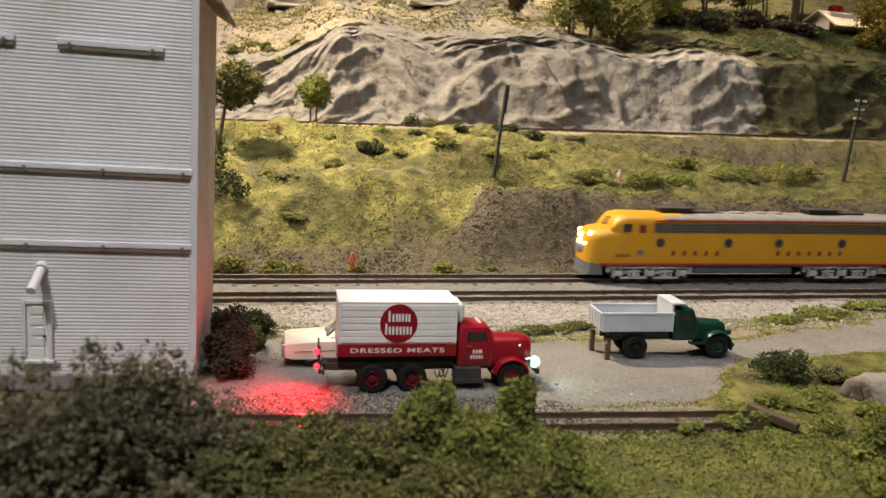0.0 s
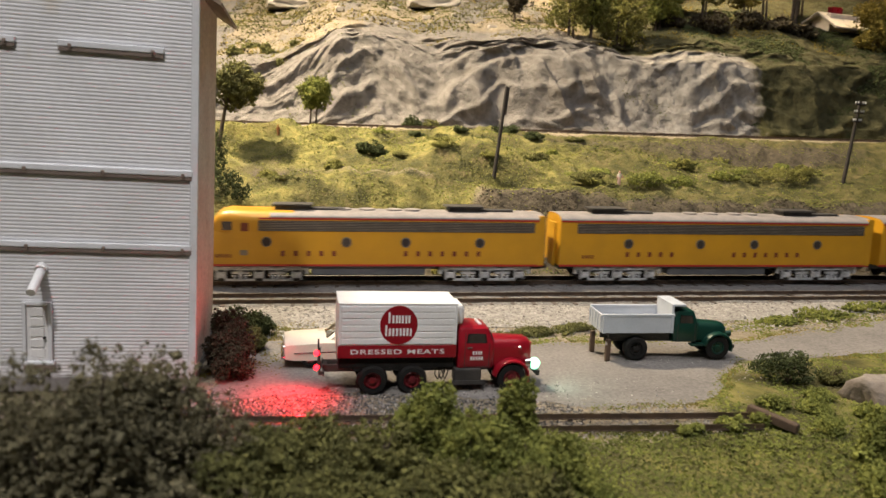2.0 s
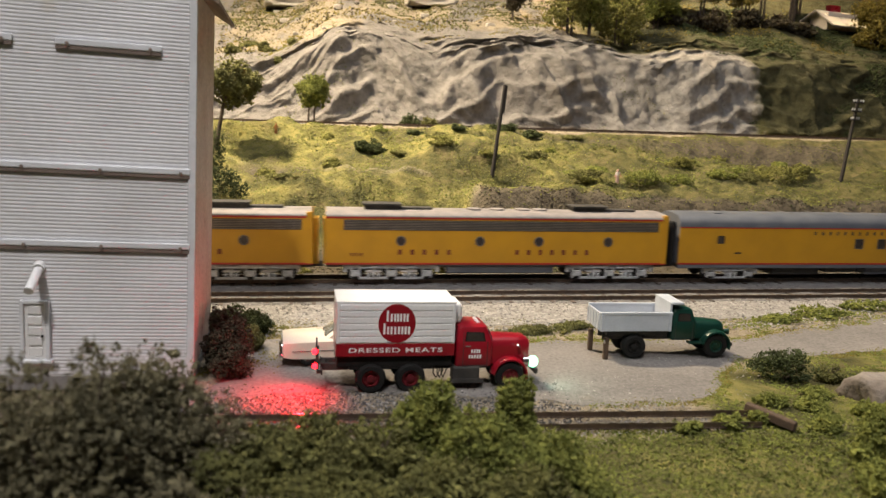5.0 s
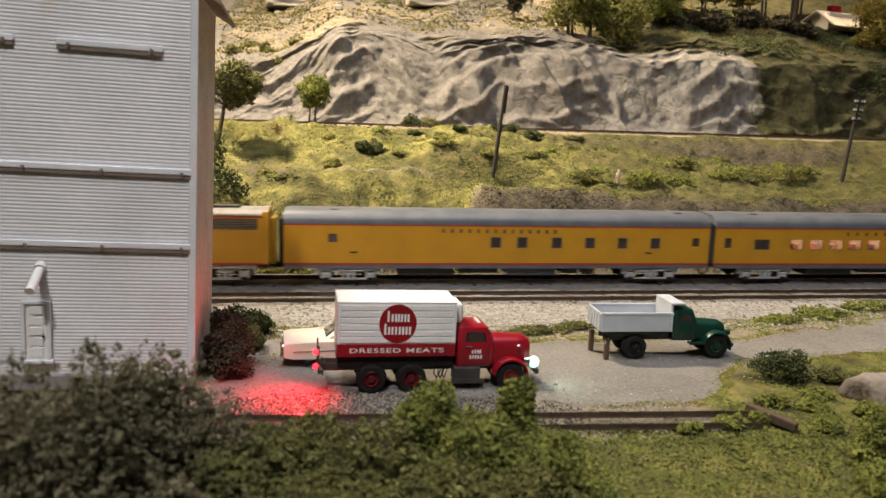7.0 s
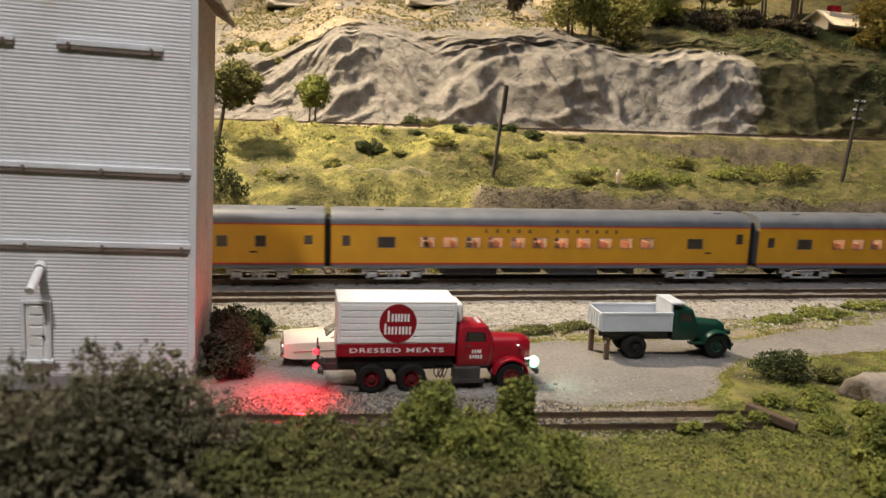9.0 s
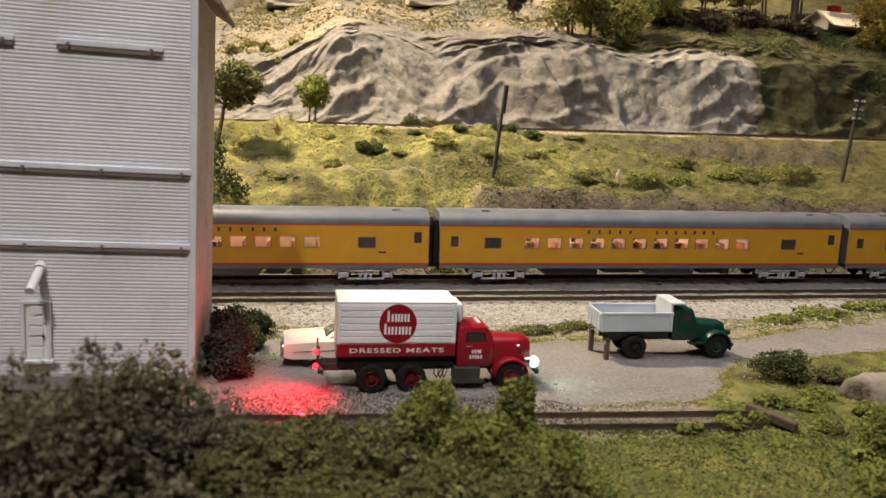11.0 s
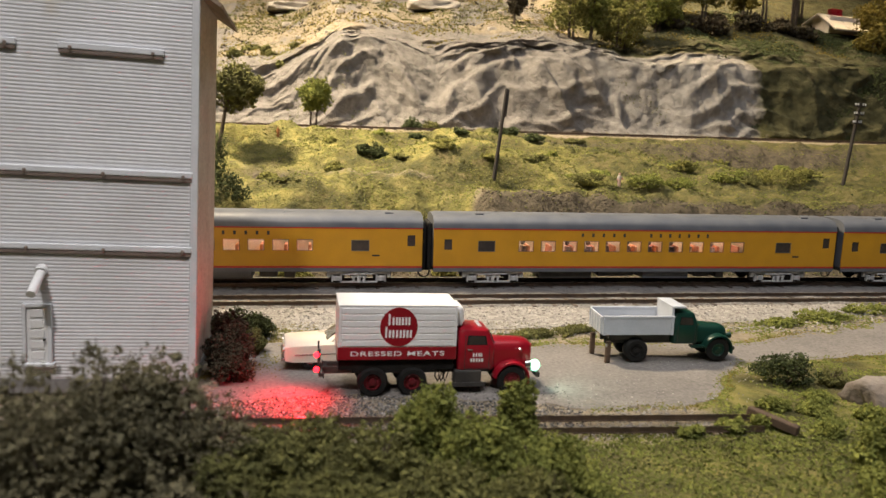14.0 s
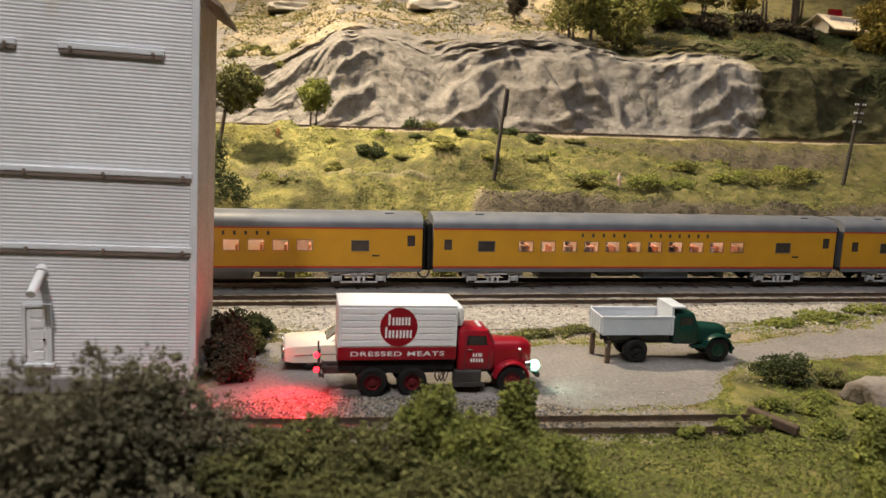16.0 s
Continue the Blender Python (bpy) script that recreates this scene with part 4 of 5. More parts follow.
def slab(parent, name, x0, x1, z0, z1, half, mat_, proud=.01):
    """A flat strip on each side of a vehicle, two parts."""
    for y0, y1 in ((-half - proud, -half + .02), (half - .02, half + proud)):
        bm = new_bm()
        box(bm, x0, x1, y0, y1, z0, z1)
        part(name, bm, mat_, parent, s=K)


def roof_fan(parent, x, z, material=DARK):
    bm = new_bm()
    box(bm, x - 1.0, x + 1.0, -.5, .5, z - .12, z + .22, .03)
    box(bm, x - 1.15, x + 1.15, -.66, .66, z + .22, z + .32, .02)
    box(bm, x + 1.0, x + 3.0, -.36, .36, z - .14, z + .10, .03)
    return part("exhaust_housing", bm, material, parent, s=K)


def locomotive(front, length, cabbed, label):
    t = thing("locomotive", label, "locomotive", group="diesel locomotive set")
    half, zb, zs, zt = 1.50, .98, 3.48, 4.02
    L = length
    start = 2.72 if cabbed else .12
    bm = new_bm()
    rings = [body_ring(x, half, zb, zs, zt) for x in (start, start + .02, L - .12)]
    loft(bm, rings)
    part("body", bm, YELLOW, t, smooth=True, s=K)
    bm = new_bm()
    loft(bm, [[(p[0], p[1] * 1.004, p[2] + .012) for p in body_ring(x, half, 3.70, 3.72, zt, .62)] for x in (4.9 if cabbed else .14, L - .14)])
    part("roof", bm, ROOF_GREY, t, smooth=True, s=K)
    slab(t, "red_line", 4.3 if cabbed else .14, L - .14, 3.62, 3.70, half, RED_LINE, .014)
    slab(t, "sill_stripe", .9 if cabbed else .12, L - .12, .92, 1.04, half, RED_LINE, .012)
    # grille band with louvres
    g = new("air_grille")
    g.parent = t
    x0, x1 = (4.25 if cabbed else 1.15), L - .7
    slab(g, "grille_backing", x0, x1, 2.94, 3.54, half, DARK, .008)
    for k in range(6):
        slab(g, "louvre", x0, x1, 2.97 + k * .095, 3.02 + k * .095, half, GRILLE, .03)
    ports = (4.70, 9.18, 12.60, 16.98) if cabbed else (4.45, 9.12, 12.72, 17.05)
    for x in ports:
        for sd in (-1, 1):
            bm = new_bm()
            rod(bm, (x, sd * (half - .02), 2.33), (x, sd * (half + .03), 2.33), .30, seg=24)
            p = part("porthole", bm, GRILLE, t, s=K)
            bm = new_bm()
            rod(bm, (x, sd * (half - .02), 2.33), (x, sd * (half + .036), 2.33), .24, seg=24)
            part("pane", bm, WINDOW_DARK, p, s=K)
    base = 5.6 if cabbed else 4.4
    marks(t, [base + i * .72 for i in range(5)], 1.52, -half - .004, .30, .30, LETTER)
    marks(t, [base + 7.0 + i * .72 for i in range(7)], 1.52, -half - .004, .30, .30, LETTER)
    marks(t, [1.95 + i * .19 for i in range(5)] if cabbed else [1.6 + i * .2 for i in range(4)], 1.42, -half - .004, .16, .20, LETTER, "number_mark")
    if cabbed:
        # bulldog nose and cab
        def nose_ring(x, hw, z0, ztop, r):
            pts = [(x, -hw, z0), (x, -hw, ztop - r)]
            for k in range(1, 5):
                a = math.pi / 2 * k / 4
                pts.append((x, -hw + r * (1 - math.cos(a)), ztop - r + r * math.sin(a)))
            pts += [(p[0], -p[1], p[2]) for p in pts[::-1]]
            return pts
        bm = new_bm()
        loft(bm, [nose_ring(x, hw, z0, zt_, r) for x, hw, z0, zt_, r in ((.10, .62, 1.10, 2.30, .4), (.18, .92, 1.0, 2.70, .5), (.42, 1.20, .98, 2.98, .6), (.85, 1.38, .98, 3.12, .62),
                                                                        (1.45, 1.46, .98, 3.18, .6), (2.0, 1.49, .98, 3.22, .6), (2.74, 1.50, .98, 3.30, .6))])
        part("nose", bm, YELLOW, t, smooth=True, s=K)
        bm = new_bm()
        loft(bm, [nose_ring(x, hw, 2.9, zt_, r) for x, hw, zt_, r in ((1.55, 1.30, 3.24, .2), (1.80, 1.38, 3.62, .4), (2.10, 1.44, 3.98, .55), (2.6, 1.49, 4.08, .6), (3.6, 1.505, 4.06, .62), (6.2, 1.506, 4.035, .62))])
        c = part("cab_roof", bm, YELLOW, t, smooth=True, s=K)
        for sd in (-1, 1):
            bm = new_bm()
            loft(bm, [[(1.60 + o, sd * .08, 3.26), (1.64 + o, sd * 1.06, 3.26), (1.98 + o, sd * .98, 3.72), (1.92 + o, sd * .08, 3.74)] for o in (-.05, .02)])
            part("windscreen", bm, WINDOW_DARK, c, s=K)
        slab(t, "cab_window", 2.28, 2.82, 2.98, 3.46, half, WINDOW_DARK, .014)
        slab(t, "door_window", 3.30, 3.72, 2.92, 3.40, half, LETTER, .014)
        slab(t, "door_seam", 3.18, 3.21, 1.05, 3.5, half, YELLOW_DARK, .012)
        slab(t, "door_seam", 3.82, 3.85, 1.05, 3.5, half, YELLOW_DARK, .012)
        slab(t, "builder_plate", 3.24, 3.66, 1.55, 1.85, half, GRILLE, .012)
        bm = new_bm()
        loft(bm, [[(.02, -.7, .30), (.02, .7, .30), (.10, .72, 1.06), (.10, -.72, 1.06)], [(.35, -1.2, .28), (.35, 1.2, .28), (.40, 1.2, 1.02), (.40, -1.2, 1.02)],
                  [(1.05, -1.44, .30), (1.05, 1.44, .30), (1.05, 1.44, 1.0), (1.05, -1.44, 1.0)]])
        part("pilot", bm, GREY, t, s=K)
        bm = new_bm()
        box(bm, .02, .12, -.5, .5, 1.62, 1.74), box(bm, .02, .12, -.5, .5, 1.80, 1.90)
        part("nose_badge", bm, mat("badge_blue", (.10, .16, .45), None, 200, 900, .5, 0), t, s=K)
        for x, y, z, r in ((.13, 0, 2.62, .17), (.12, 0, 2.22, .20), (.42, -.92, 2.78, .17), (.42, .92, 2.78, .17), (.24, -.72, 2.15, .17)):
            bm = new_bm()
            bmesh.ops.create_uvsphere(bm, u_segments=14, v_segments=8, radius=r, matrix=Matrix.Translation((x, y, z)))
            part("headlight", bm, HEAD_WARM, t, "glowing warm headlight", s=K)
    else:
        bm = new_bm()
        box(bm, 0, .11, -.62, .62, .8, 3.5, .04)
        part("diaphragm", bm, YELLOW_DARK, t, s=K)
    bm = new_bm()
    box(bm, L - .12, L + .22, -.62, .62, .8, 3.5, .04)
    part("diaphragm", bm, YELLOW_DARK, t, s=K)
    bm = new_bm()
    box(bm, L - .45, L - .1, -1.515, 1.515, 1.0, 3.95)
    part("end_panel", bm, YELLOW, t, s=K)
    for x in (4.1 if cabbed else 3.4, L - 4.8):
        roof_fan(t, x + 2.0 if cabbed and x < 6 else x, 4.06)
    for x in (9.0, 10.4, 12.0, 13.1):
        bm = new_bm()
        rod(bm, (x, 0, 3.98), (x, 0, 4.12), .48, .46, 20)
        part("radiator_fan", bm, ROOF_GREY, t, s=K)
    bm = new_bm()
    box(bm, 7.2, L - 7.2, -1.35, 1.35, .36, .96, .08)
    box(bm, 6.6, L - 6.6, -1.42, 1.42, .80, .94, .02)
    part("fuel_tank", bm, GREY, t, s=K)
    bm = new_bm()
    box(bm, .5 if cabbed else .15, L - .15, -1.1, 1.1, .70, .98)
    part("underframe", bm, DARK, t, s=K)
    for xc in (4.25 if cabbed else 3.95, L - 3.6):
        bogie(t, xc, (-2.1, 0, 2.1), 5.6, tall=1.42)
    bm = new_bm()
    box(bm, L - .2, L + .5, -.1, .1, .55, .85)
    part("coupler", bm, DARK, t, s=K)
    return t


def coach(label, windows, doors, seated, legend):
    """A streamlined passenger car: yellow side sheets cut for the windows, grey roof and skirt."""
    t = thing("passenger_car", label, "railway car", group="passenger cars")
    L, half, zb, zs, zt = 25.95, 1.50, .98, 3.28, 4.10
    # side sheets in bands with real openings
    openings = sorted([(x - w / 2, x + w / 2, z0, z1) for x, w, z0, z1 in windows + doors])
    for sd in (-1, 1):
        bm = new_bm()
        a, b = sorted((sd * half, sd * (half - .07)))
        x = 0.05
        for o0, o1, z0, z1 in openings:
            box(bm, x, o0, a, b, zb, zs)
            box(bm, o0, o1, a, b, zb, z0)
            box(bm, o0, o1, a, b, z1, zs)
            x = o1
        box(bm, x, L - .05, a, b, zb, zs)
        bmesh.ops.remove_doubles(bm, verts=bm.verts, dist=1e-5)
        part("side_sheet", bm, YELLOW, t, s=K)
    for x in (.05, L - .12):
        bm = new_bm()
        box(bm, x, x + .07, -half + .07, half - .07, zb, zs)
        part("end_wall", bm, GREY, t, s=K)
    bm = new_bm()
    rings = []
    for x, k in ((.03, .93), (.35, 1.0), (L - .35, 1.0), (L - .03, .93)):
        rings.append([(p[0], p[1], zs + (p[2] - zs) * k) for p in body_ring(x, half + .01, zs, zs + .05, zt, .60)])
    loft(bm, rings)
    part("roof", bm, GREY, t, "smooth dusty grey roof", smooth=True, s=K)
    slab(t, "red_line", .05, L - .05, 3.22, 3.29, half, RED_LINE, .012)
    slab(t, "sill_stripe", .05, L - .05, .94, 1.05, half, RED_LINE, .012)
    slab(t, "skirt", .05, L - .05, .72, .93, half, GREY, .008)
    bm = new_bm()
    box(bm, .1, L - .1, -1.3, 1.3, .74, .98)
    part("floor", bm, DARK, t, s=K)
    bm = new_bm()
    box(bm, .3, L - .3, -1.36, 1.36, 1.02, 1.06)
    part("cabin_floor", bm, RUSTY, t, s=K)
    for (x, w, z0, z1), is_door in [(q, False) for q in windows] + [(q, True) for q in doors]:
        for sd in ((-1, 1)):
            bm = new_bm()
            yy = sd * (half - .045)
            box(bm, x - w / 2, x + w / 2, yy - .01, yy + .01, z0, z1)
            o = part("window", bm, GLASS if seated and not is_door and w < .9 else WINDOW_DARK, t, s=K)
            o.visible_shadow = False
        if not is_door:
            bm = new_bm()
            for zz in (z0 - .02, z1 - .02):
                box(bm, x - w / 2 - .02, x + w / 2 + .02, -half - .018, -half, zz, zz + .035)
            for xx in (x - w / 2 - .03, x + w / 2 - .005):
                box(bm, xx, xx + .035, -half - .018, -half, z0, z1)
            part("window_frame", bm, GRILLE, t, s=K)
    if seated:
        bm = new_bm()
        box(bm, 3.4, L - 5.2, -.10, .10, 3.10, 3.16)
        part("cabin_light", bm, CABIN_GLOW, t, "warm glowing ceiling strip", s=K)
        bm = new_bm()
        box(bm, 3.4, L - 5.2, .18, .24, 1.06, 3.2)
        part("aisle_panel", bm, CREAM, t, s=K)
        rng = random.Random(len(legend) + seated)
        for x, w, z0, z1 in windows:
            if w > .9:
                continue
            bm = new_bm()
            box(bm, x + .18, x + .34, -1.25, -.25, 1.06, 2.25, .05)
            box(bm, x - .4, x + .2, -1.25, -.25, 1.06, 1.48, .05)
            part("seat", bm, SEAT, t, s=K)
            if rng.random() < .8:
                bm = new_bm()
                yy, xx = rng.uniform(-1.1, -.6), x + rng.uniform(-.2, .05)
                rod(bm, (xx, yy, 1.48), (xx + .05, yy, 2.18), .24, .18, 10)
                bmesh.ops.create_uvsphere(bm, u_segments=10, v_segments=7, radius=.15, matrix=Matrix.Translation((xx, yy, 2.40)))
                part("seated_doll", bm, DOLL, t, s=K)
    marks(t, legend, 2.84, -half - .003, .20, .22, DARK)
    for x in (4.0, L - 4.0) if not seated else (L - 2.75,):
        slab(t, "vent_slot", x - .22, x + .22, 1.62, 1.72, half, WINDOW_DARK, .01)
    for x in (L - 2.55, L - .85):
        slab(t, "door_seam", x, x + .025, 1.1, 2.0, half, YELLOW_DARK, .008)
    for k in range(1, 13):
        bm = new_bm()
        box(bm, L * k / 13 - .015, L * k / 13 + .015, -.9, .9, zt - .012, zt + .012)
        part("roof_seam", bm, ROOF_GREY, t, s=K)
    for x in (2.6, L - 2.2):
        bm = new_bm()
        box(bm, x, x + .5, -.85, -.55, zt - .1, zt + .02, .03)
        part("roof_vent", bm, GREY, t, s=K)
    for x0, x1, z0, mm in ((6.6, 9.9, .24, DARK), (10.3, 12.6, .40, DARK), (13.2, 16.2, .24, GREY), (16.6, 17.6, .36, DARK), (18.0, 18.6, .30, DARK)):
        bm = new_bm()
        box(bm, x0, x1, -1.22, 1.22, z0, .73, .05)
        part("equipment_box", bm, mm, t, s=K)
    for xc in (3.70, L - 3.70):
        bogie(t, xc, (-1.28, 1.28), 3.7, tall=1.12)
    for x0, x1 in ((-.24, .05), (L - .05, L + .24)):
        bm = new_bm()
        box(bm, x0, x1, -.95, .95, .72, 3.55, .12, 3)
        part("diaphragm", bm, BLACK, t, "black folded diaphragm", s=K)
    bm = new_bm()
    box(bm, -.5, .2, -.1, .1, .55, .8), box(bm, L - .2, L + .5, -.1, .1, .55, .8)
    for k in range(6):
        a0, a1 = math.pi * k / 6, math.pi * (k + 1) / 6
        rod(bm, (L + .18 - .35 * math.cos(a0), -.5, .62 - .42 * math.sin(a0)), (L + .18 - .35 * math.cos(a1), -.5, .62 - .42 * math.sin(a1)), .045, seg=6)
    part("coupler", bm, DARK, t, s=K)
    return t


RUN = ((0, 1.4668), (.5, 1.3943), (1, 1.3305), (1.5, 1.2581), (2, 1.1946), (2.5, 1.1223), (3, 1.0597), (3.5, .987), (4, .9237), (5.2, .7585), (6.5, .5768),
       (7, .5108), (7.5, .4376), (8, .374), (8.5, .3018), (9, .2385), (9.2, .211), (9.6, .156), (10, .1009), (10.3, .0620), (10.6, .0300),
       (10.9, .0095), (11.1, .0020), (11.25, 0), (11.5, 0), (16, 0))
SIZE = .995
TRAIN = []
TRAIN.append((locomotive(0, 21.0, True, "yellow streamlined cab diesel locomotive with lit headlights"), -1.2893))
TRAIN.append((locomotive(0, 20.95, False, "yellow cabless booster diesel locomotive with grey roof"), -1.0378))
TRAIN.append((locomotive(0, 20.95, False, "yellow cabless booster diesel locomotive ahead of the cars"), -.7900))
dorm = [(x, .58, 1.98, 2.60) for x in (12.35, 13.96, 16.10, 18.17, 20.23, 22.35)]
TRAIN.append((coach("yellow baggage dormitory car with few dark windows", dorm, [(2.8, .5, 2.25, 2.75), (25.0, .48, 2.10, 2.62)], 0, [9.2 + i * .52 for i in range(14)]), -.5402))
seats = [(3.22, .98, 1.94, 2.56)] + [(5.62 + i * 1.355, .86, 1.96, 2.58) for i in range(11)] + [(22.30, .98, 1.94, 2.56)]
ends = [(.92, .46, 2.02, 2.64), (25.25, .46, 2.22, 2.86)]
name_bars = [9.1 + i * .66 for i in range(5)] + [13.45 + i * .615 for i in range(7)]
for k, u in enumerate((-.2372, .0690, .3740)):
    TRAIN.append((coach("yellow passenger coach with lit windows and grey roof", seats, ends, k + 1, name_bars), u))


# ---- greenery ----
RNG = np.random.default_rng(5)


def foliage(name, blobs, count, size, material, parent=None, label="", hollow=.55, leafy=0.0):
    """Foam foliage: grains spread through lumpy ellipsoids (x, y, z, rx, ry, rz)."""
    vol = np.array([b[3] * b[4] * b[5] for b in blobs])
    share = np.maximum(8, (count * vol / vol.sum()).astype(int))
    pts = []
    for b, n in zip(blobs, share):
        d = RNG.normal(size=(n, 3))
        d /= np.linalg.norm(d, axis=1)[:, None]
        lump_ = .78 + .45 * noise2(d[:, 0] * 2.2 + b[0] * 300, d[:, 1] * 2.2 + d[:, 2] * 1.7 + b[1] * 300, 4)
        r = np.minimum(RNG.uniform(hollow, 1.0, n) ** .8, RNG.uniform(.8, 1.0, n)) * lump_
        pts.append(np.array(b[:3]) + d * np.array(b[3:]) * r[:, None])
    pts = np.concatenate(pts)
    sizes = size * RNG.uniform(.45, 1.35, len(pts)) * np.where(RNG.uniform(0, 1, len(pts)) < .25, 1.6, 1)
    if leafy:
        pick = RNG.integers(0, len(pts), int(len(pts) * leafy))
        centre = np.array([b[:3] for b in blobs]).mean(0)
        out = pts[pick] + (pts[pick] - centre) * .03 + RNG.normal(size=(len(pick), 3)) * size * .8
        flakes("foliage", out, size * RNG.uniform(.5, 1.15, len(pick)), material, RNG, parent)
    return crumbs(name, pts, sizes, material, RNG, parent, 1.0, label)


def bush(x, y, w, h, material, label, count=900, size=.0012, depth=.8, lobes=9, twigs=True, sink=.0, leafy=1.5):
    z = on(x, y) - sink
    b = thing("bush", label, "bush", Matrix.Translation((x, y, z)))
    blobs = [(0, 0, h * .28, w * .36, w * .36 * depth, h * .32)]
    for k in range(lobes):
        a, q = RNG.uniform(0, 6.28), RNG.uniform(.1, 1.0) ** .6
        rr = RNG.uniform(.10, .22)
        blobs.append((math.cos(a) * q * w * .38, math.sin(a) * q * w * .38 * depth, h * (.86 - .55 * q * q - rr * .6) * RNG.uniform(.8, 1.12), w * rr, w * rr * depth, h * rr * 1.15))
    foliage("leaf_mass", blobs, count if leafy > 2 else int(count * .42), size, material, b, leafy=leafy)
    if twigs:
        bm = new_bm()
        for k in range(6):
            a = RNG.uniform(0, 6.28)
            rod(bm, (0, 0, -.001), (math.cos(a) * w * .25, math.sin(a) * w * .2, h * RNG.uniform(.4, .8)), .0005, .0002, 6)
        part("woody_base", bm, BARK, b)
    return b


def tree(x, y, h, w, material, label, crown_low=.45, count=1500, size=.0022, lean=0.0, trunks=1, bare=False, z=None):
    z = on(x, y) if z is None else z
    t = thing("tree", label, "tree", Matrix.Translation((x, y, z - .001)))
    tips = []
    bm = new_bm()
    for k in range(trunks):
        ox = (k - (trunks - 1) / 2) * .006
        base, mid, top = Vector((ox, 0, 0)), Vector((ox + lean * .4 * h, RNG.uniform(-.03, .03) * h, h * .42)), Vector((ox * .6 + lean * h, RNG.uniform(-.05, .05) * h, h * .82))
        r = .026 * h / math.sqrt(trunks)
        rod(bm, base, mid, r, r * .7, 8), rod(bm, mid, top, r * .7, r * .25, 8)
        for j in range(7 if bare else 5):
            f = RNG.uniform(.0, .8)
            s = mid.lerp(top, f)
            a = RNG.uniform(0, 6.28)
            e = s + Vector((math.cos(a) * w * .36, math.sin(a) * w * .3, h * RNG.uniform(.06, .24)))
            rod(bm, s, e, r * .4, r * .12, 6)
            tips.append(e)
    part("trunk", bm, BARK, t)
    top = Vector((lean * h, 0, h * (crown_low + 1) / 2))
    ch = h * (1 - crown_low) / 2
    blobs = [(top.x, top.y, top.z, w * .40, w * .36, ch * .80)]
    for k in range(13):
        a, q, v = RNG.uniform(0, 6.28), RNG.uniform(.35, 1), RNG.uniform(-.75, .85)
        rr = RNG.uniform(.12, .21)
        q *= math.sqrt(max(.1, 1 - v * v))
        blobs.append((top.x + math.cos(a) * q * w * .38, top.y + math.sin(a) * q * w * .34, top.z + v * ch * .8, w * rr, w * rr, w * rr * .8))
    foliage("crown", blobs, count, size, material, t, hollow=.35, leafy=2.0)
    return t


FORE = "out-of-focus olive green foam bush at the layout edge"
# x, y, width, height, foam, grains
for x, y, w, h, k, n in ((-.060, .168, .044, .070, 5, 2200), (-.040, .190, .042, .058, 5, 2200), (-.050, .182, .040, .058, 5, 1800), (-.080, .200, .040, .036, 5, 1400), (-.026, .186, .044, .033, 0, 2000),
                         (-.010, .205, .042, .030, 0, 2000), (.010, .195, .044, .029, 0, 2000), (.031, .212, .034, .036, 1, 2200), (.045, .200, .034, .030, 1, 1800),
                         (.0605, .217, .019, .036, 1, 1400), (.064, .192, .034, .026, 1, 1800), (.055, .176, .040, .022, 0, 1400), (.030, .176, .044, .025, 0, 1500),
                         (.000, .172, .046, .025, 0, 1500), (-.030, .166, .046, .030, 5, 1500), (-.075, .160, .050, .036, 5, 1400),
                         (.186, .205, .024, .022, 1, 1400), (.176, .192, .026, .010, 1, 900), (.206, .228, .022, .015, 1, 900)):
    bush(x, y, w, h, FOAM[k], FORE if k != 1 else "bright yellow-green foam bush at the layout edge", int(n * 1.7), .00066, .9, 30, leafy=3.4)
BROWN = "dark brown and olive bush beside the elevator"
for x, y, w, h, k in ((-.0440, .320, .026, .025, 2), (-.0395, .312, .020, .019, 2), (-.045, .345, .024, .026, 2), (-.048, .372, .026, .021, 3), (-.036, .378, .022, .015, 3), (-.036, .350, .014, .014, 0)):
    bush(x, y, w, h, FOAM[k], BROWN, 3600, .00055, 1.0, 18)
bush(.204, .292, .036, .0165, FOAM[3], "dark green bush beside the road", 2600, .00055, .8, 26)
bush(.224, .288, .016, .010, FOAM[0], "small olive bush beside the road", 1300, .0006)
for x, y, w, h, k in ((.262, .388, .04, .005, 1), (.30, .400, .05, .006, 1), (.345, .414, .05, .007, 1), (.11, .372, .035, .004, 0), (.045, .376, .03, .004, 0),
                      (.135, .380, .03, .004, 0)):
    bush(x, y, w, h, FOAM[k], "low clump of olive weeds along the road", 1100, .0007, .5, 10, False)
for x, y, w, h, k in ((.180, .262, .016, .006, 1), (.195, .256, .016, .007, 1), (.150, .243, .016, .006, 1), (.132, .240, .012, .005, 1), (.165, .246, .012, .006, 1), (.212, .250, .016, .007, 1),
                      (.205, .270, .016, .005, 1), (.186, .236, .016, .007, 1)):
    bush(x, y, w, h, FOAM[k], "small foam weed clump beside the siding", 1000, .0006, .9, 9, False)
